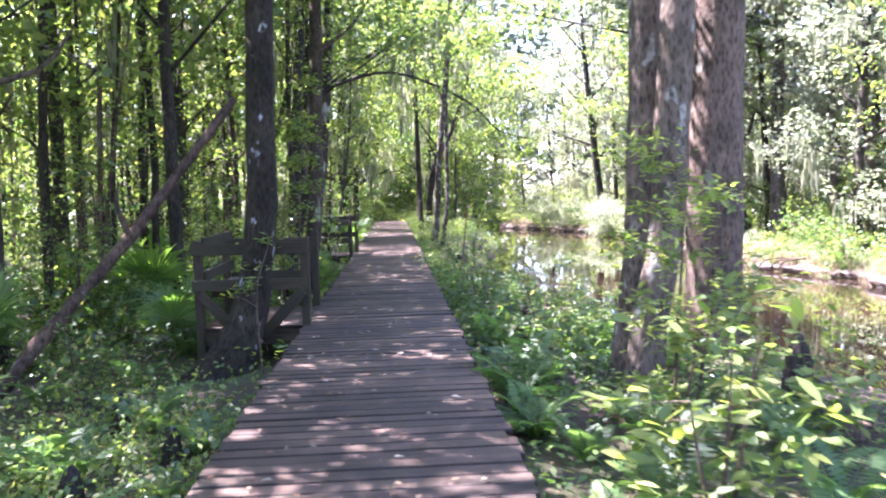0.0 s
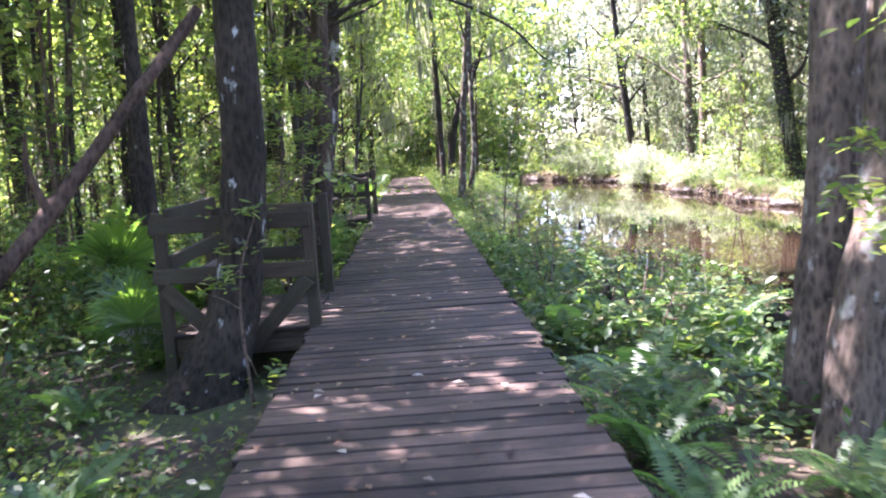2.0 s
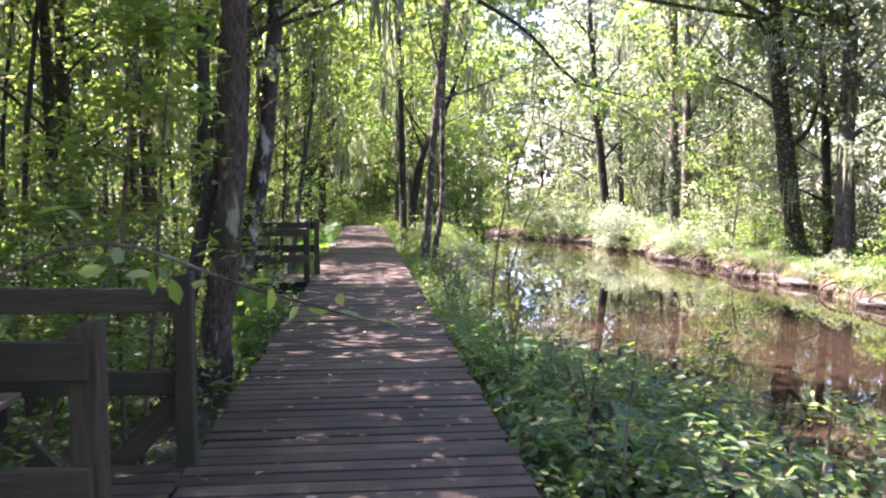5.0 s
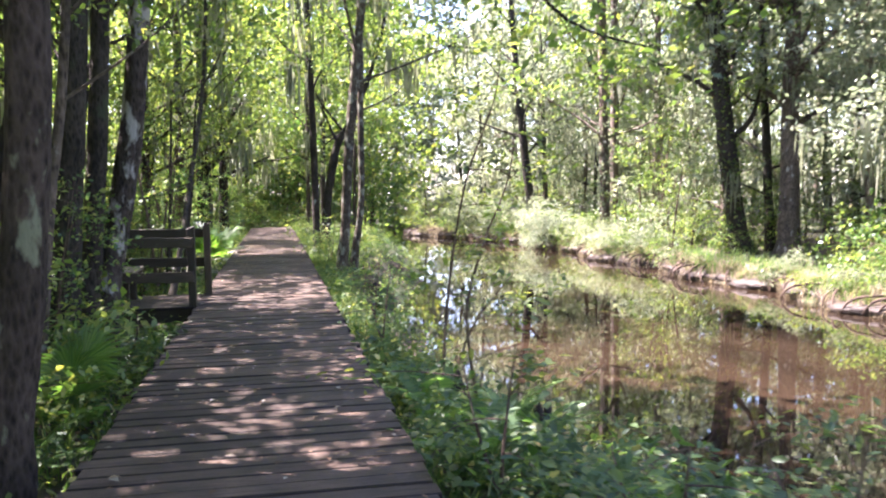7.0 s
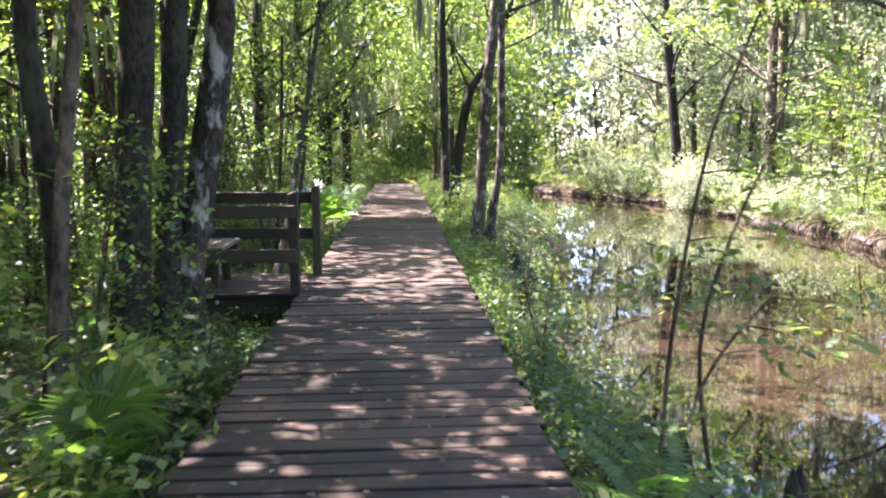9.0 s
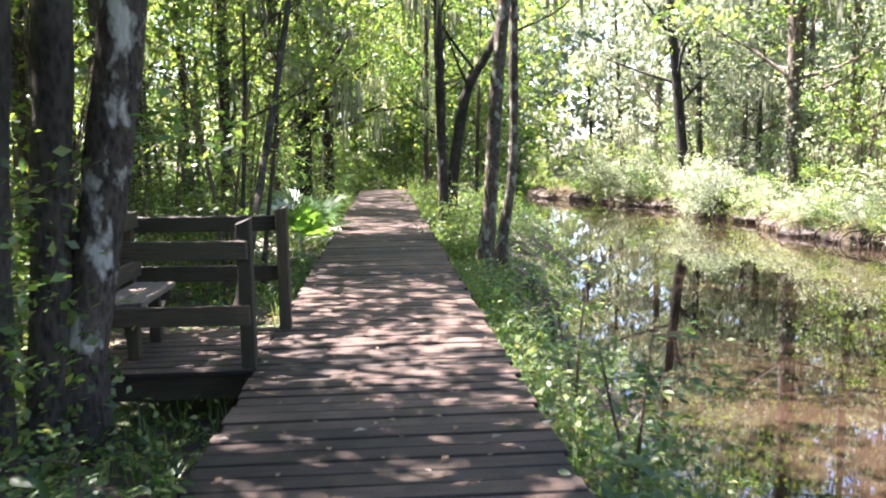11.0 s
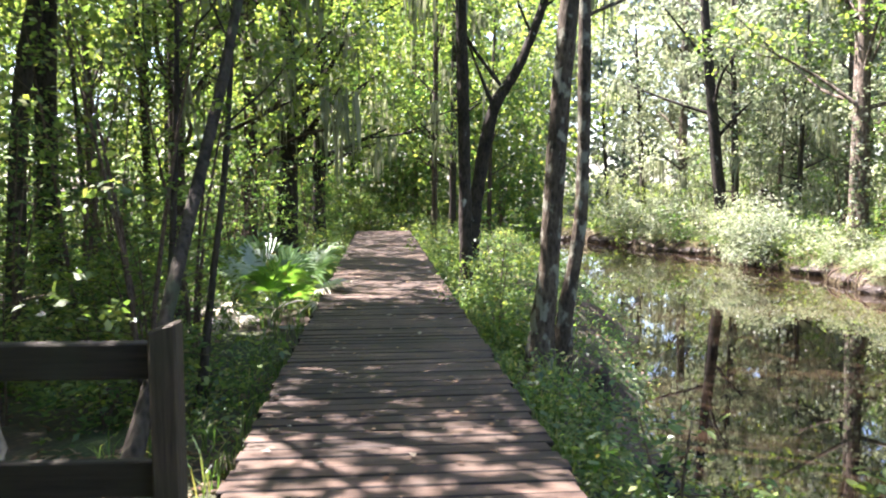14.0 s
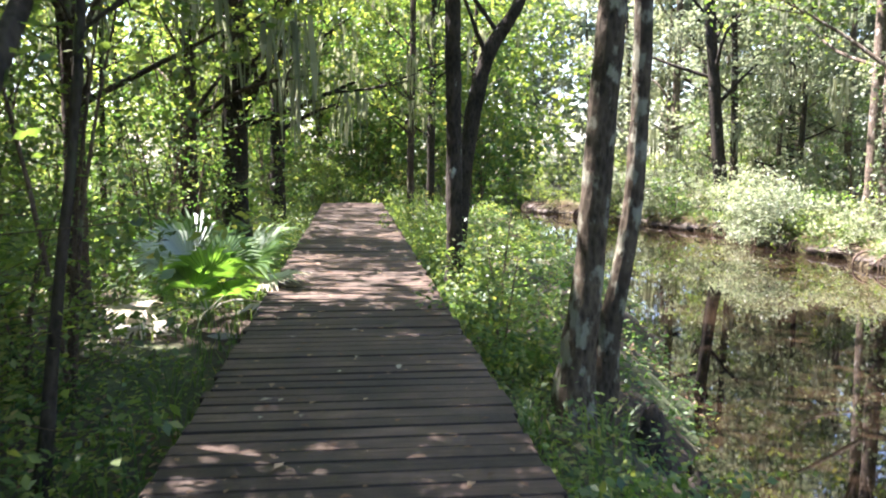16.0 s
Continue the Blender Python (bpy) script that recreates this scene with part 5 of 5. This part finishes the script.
low_growth("low leafy weeds on the wood's floor", 7500, (-6, -0.97, -4, 40), 0.075, 0.32, leaf_under, 11)
low_growth("low leafy weeds along the creek bank", 9500, (0.97, 6, -4, 48), 0.07, 0.42, leaf_under, 12)
low_growth("bright small plants beside the boards", 3600, (0.95, 1.7, 16, 47), 0.06, 0.4, leaf_bright, 13)
low_growth("bright small plants under the trees", 1700, (-2.6, -0.97, 14, 47), 0.065, 0.4, leaf_bright, 14)
low_growth("broad dark weeds crowding the boards", 3000, (0.98, 3.4, 7.5, 20), 0.1, 0.5, leaf_under, 17, 5, 0.65, leaf_ovals)
low_growth("rank pale weeds standing along the boards", 3200, (0.95, 2.1, 29, 47), 0.06, 1.0, leaf_canopy, 18, 7, 0.5)
low_growth("rank weeds along the wood's edge", 1500, (-2.2, -0.97, 32.6, 47), 0.065, 0.8, leaf_canopy, 19, 6, 0.5)
low_growth("leafy undergrowth between the trunks", 7000, (-9, -3, 8, 50), 0.11, 1.1, leaf_under, 20, 5, 0.5)
low_growth("pale feathery weeds beside the first boards", 1500, (-4.2, -1.05, 2.6, 8.2), 0.06, 0.45, leaf_bright, 27, 6, 0.5)
low_growth("scattered low plants deeper in the wood", 4500, (-24, -5, 4, 60), 0.18, 0.6, leaf_under, 15)
litter_rng = np.random.default_rng(46)
la, lr = litter_rng.uniform(0, 6.28, 1100), 1.6 * np.sqrt(litter_rng.uniform(0, 1, 1100))
lx, ly = -2.5 + lr * np.cos(la), 24.8 + lr * np.sin(la)
lx, ly = lx[lx < -1.0], ly[lx < -1.0]
tagged(new("leaf_litter", mesh_of("leaf_litter", *leaf_ovals(np.stack([lx, ly, land(lx, ly) + hummock(lx, ly) + 0.015], -1), 0.085, litter_rng, 0.5, 0.9), leaf_dead)), "dry brown leaf litter behind the bench bay", "leaves", kind="stuff")
low_growth("fallen brown leaves on the soil", 12000, (-7, 4, 1.5, 36), 0.07, 0.02, leaf_dead, 16, 2, 0.93)


def grass(label, xs, ys, tall, mat, seed, each=7):
    rng = np.random.default_rng(seed)
    x, y = np.repeat(xs, each), np.repeat(ys, each)
    n = len(x)
    x, y = x + rng.normal(0, 0.05, n), y + rng.normal(0, 0.05, n)
    p = np.stack([x, y, land(x, y) + hummock(x, y) - 0.02], -1)
    a = rng.uniform(0, 2 * np.pi, n)
    d = np.stack([np.cos(a), np.sin(a), 0 * a], -1)
    s = np.stack([-np.sin(a), np.cos(a), 0 * a], -1) * 0.006
    h = (tall * rng.uniform(0.5, 1.2, n))[:, None]
    m = p + d * h * 0.15 + h * np.array([0, 0, 0.6])
    e = p + d * h * 0.55 + h * np.array([0, 0, 0.85])
    v = np.stack([p - s, p + s, m + s, m - s, m - s, m + s, e + s * 0.1, e - s * 0.1], 1).reshape(-1, 3)
    return tagged(new("grass", mesh_of("grass", v, np.arange(len(v)).reshape(-1, 4), mat)), label, "grass", kind="stuff")


rg = np.random.default_rng(21)
gy1 = rg.uniform(14, 47, 420)
grass("tufts of grass along the boardwalk edge", 0.98 + np.abs(rg.normal(0, 0.4, 420)), gy1, 0.36, leaf_under, 22)
gy2 = rg.uniform(16, 46, 260)
grass("tufts of grass at the wood's edge", -1.0 - np.abs(rg.normal(0, 0.5, 260)), gy2, 0.36, leaf_under, 23)
gy3 = rg.uniform(22, 52, 700)
gy4 = rg.uniform(20, 60, 1500)
gy5 = rg.uniform(18, 56, 700)
grass("rank green grass hanging over the far bank's edge", far_shore(gy5) + np.abs(rg.normal(0.1, 0.5, 700)) + 0.2, gy5, 0.42, leaf_under, 26, 8)
grass("straw-coloured grass hanging over the far bank's edge", far_shore(gy4) + rg.uniform(-0.02, 0.7, 1500), gy4, 0.38, leaf_dry, 25, 8)
grass("scattered grass on the far bank", far_shore(gy3) + 0.3 + np.abs(rg.normal(0, 1.5, 700)), gy3, 0.45, leaf_under, 24, 6)

# ---- leaves lying on the boards ----
rl = np.random.default_rng(31)
n = 650
c = np.stack([rl.uniform(-0.88, 0.88, n), rl.uniform(1.5, 40, n), np.full(n, 0.012)], -1)
tagged(new("fallen_leaves", mesh_of("fallen_leaves", *leaf_quads(c, 0.055, rl, 0.6, 0.96, 0.0), leaf_dead)), "small brown leaves lying on the boards", "leaves", kind="stuff")
c = np.stack([rl.uniform(-0.85, 0.85, 90), rl.uniform(1.5, 36, 90), np.full(90, 0.014)], -1)
tagged(new("fallen_leaves", mesh_of("fallen_leaves", *leaf_quads(c, 0.07, rl, 0.6, 0.96, 0.0), leaf_pale)), "bleached pale leaves lying on the boards", "leaves", kind="stuff")

# ---- the boards, each its own ----
rp = random.Random(12)
BOARDS = [box_mesh("plank", (2 * W + d, 0.150, 0.04), plank_wood, 0.008, 900 + i, 0, 0.003, shaded_board_edge) for i, d in enumerate((0.0, 0.02, -0.02, 0.035, 0.01, -0.01, 0.025, 0.0))]
y = 2.4
while y < 48.7:
    part("plank", rp.choice(BOARDS), boardwalk, m=pose(rp.uniform(-0.015, 0.015), y, -0.024 + rp.uniform(-0.004, 0.004), rp.uniform(-0.7, 0.7), rp.uniform(-0.12, 0.12), rp.uniform(-0.25, 0.25)))
    y += 0.163
back_v, back_f = [], []
y = 2.4 - 0.163
while y > -2.7:
    k = len(back_v)
    for dz in (-0.044, -0.004):
        back_v += [(-W, y - 0.075, dz), (W, y - 0.075, dz), (W, y + 0.075, dz), (-W, y + 0.075, dz)]
    back_f += [[k, k + 3, k + 2, k + 1], [k + 4, k + 5, k + 6, k + 7], [k, k + 1, k + 5, k + 4], [k + 1, k + 2, k + 6, k + 5], [k + 2, k + 3, k + 7, k + 6], [k + 3, k, k + 4, k + 7]]
    y -= 0.163
tagged(part("planks_behind", mesh_of("planks_behind", back_v, np.array(back_f), plank_wood), boardwalk), kind="stuff")
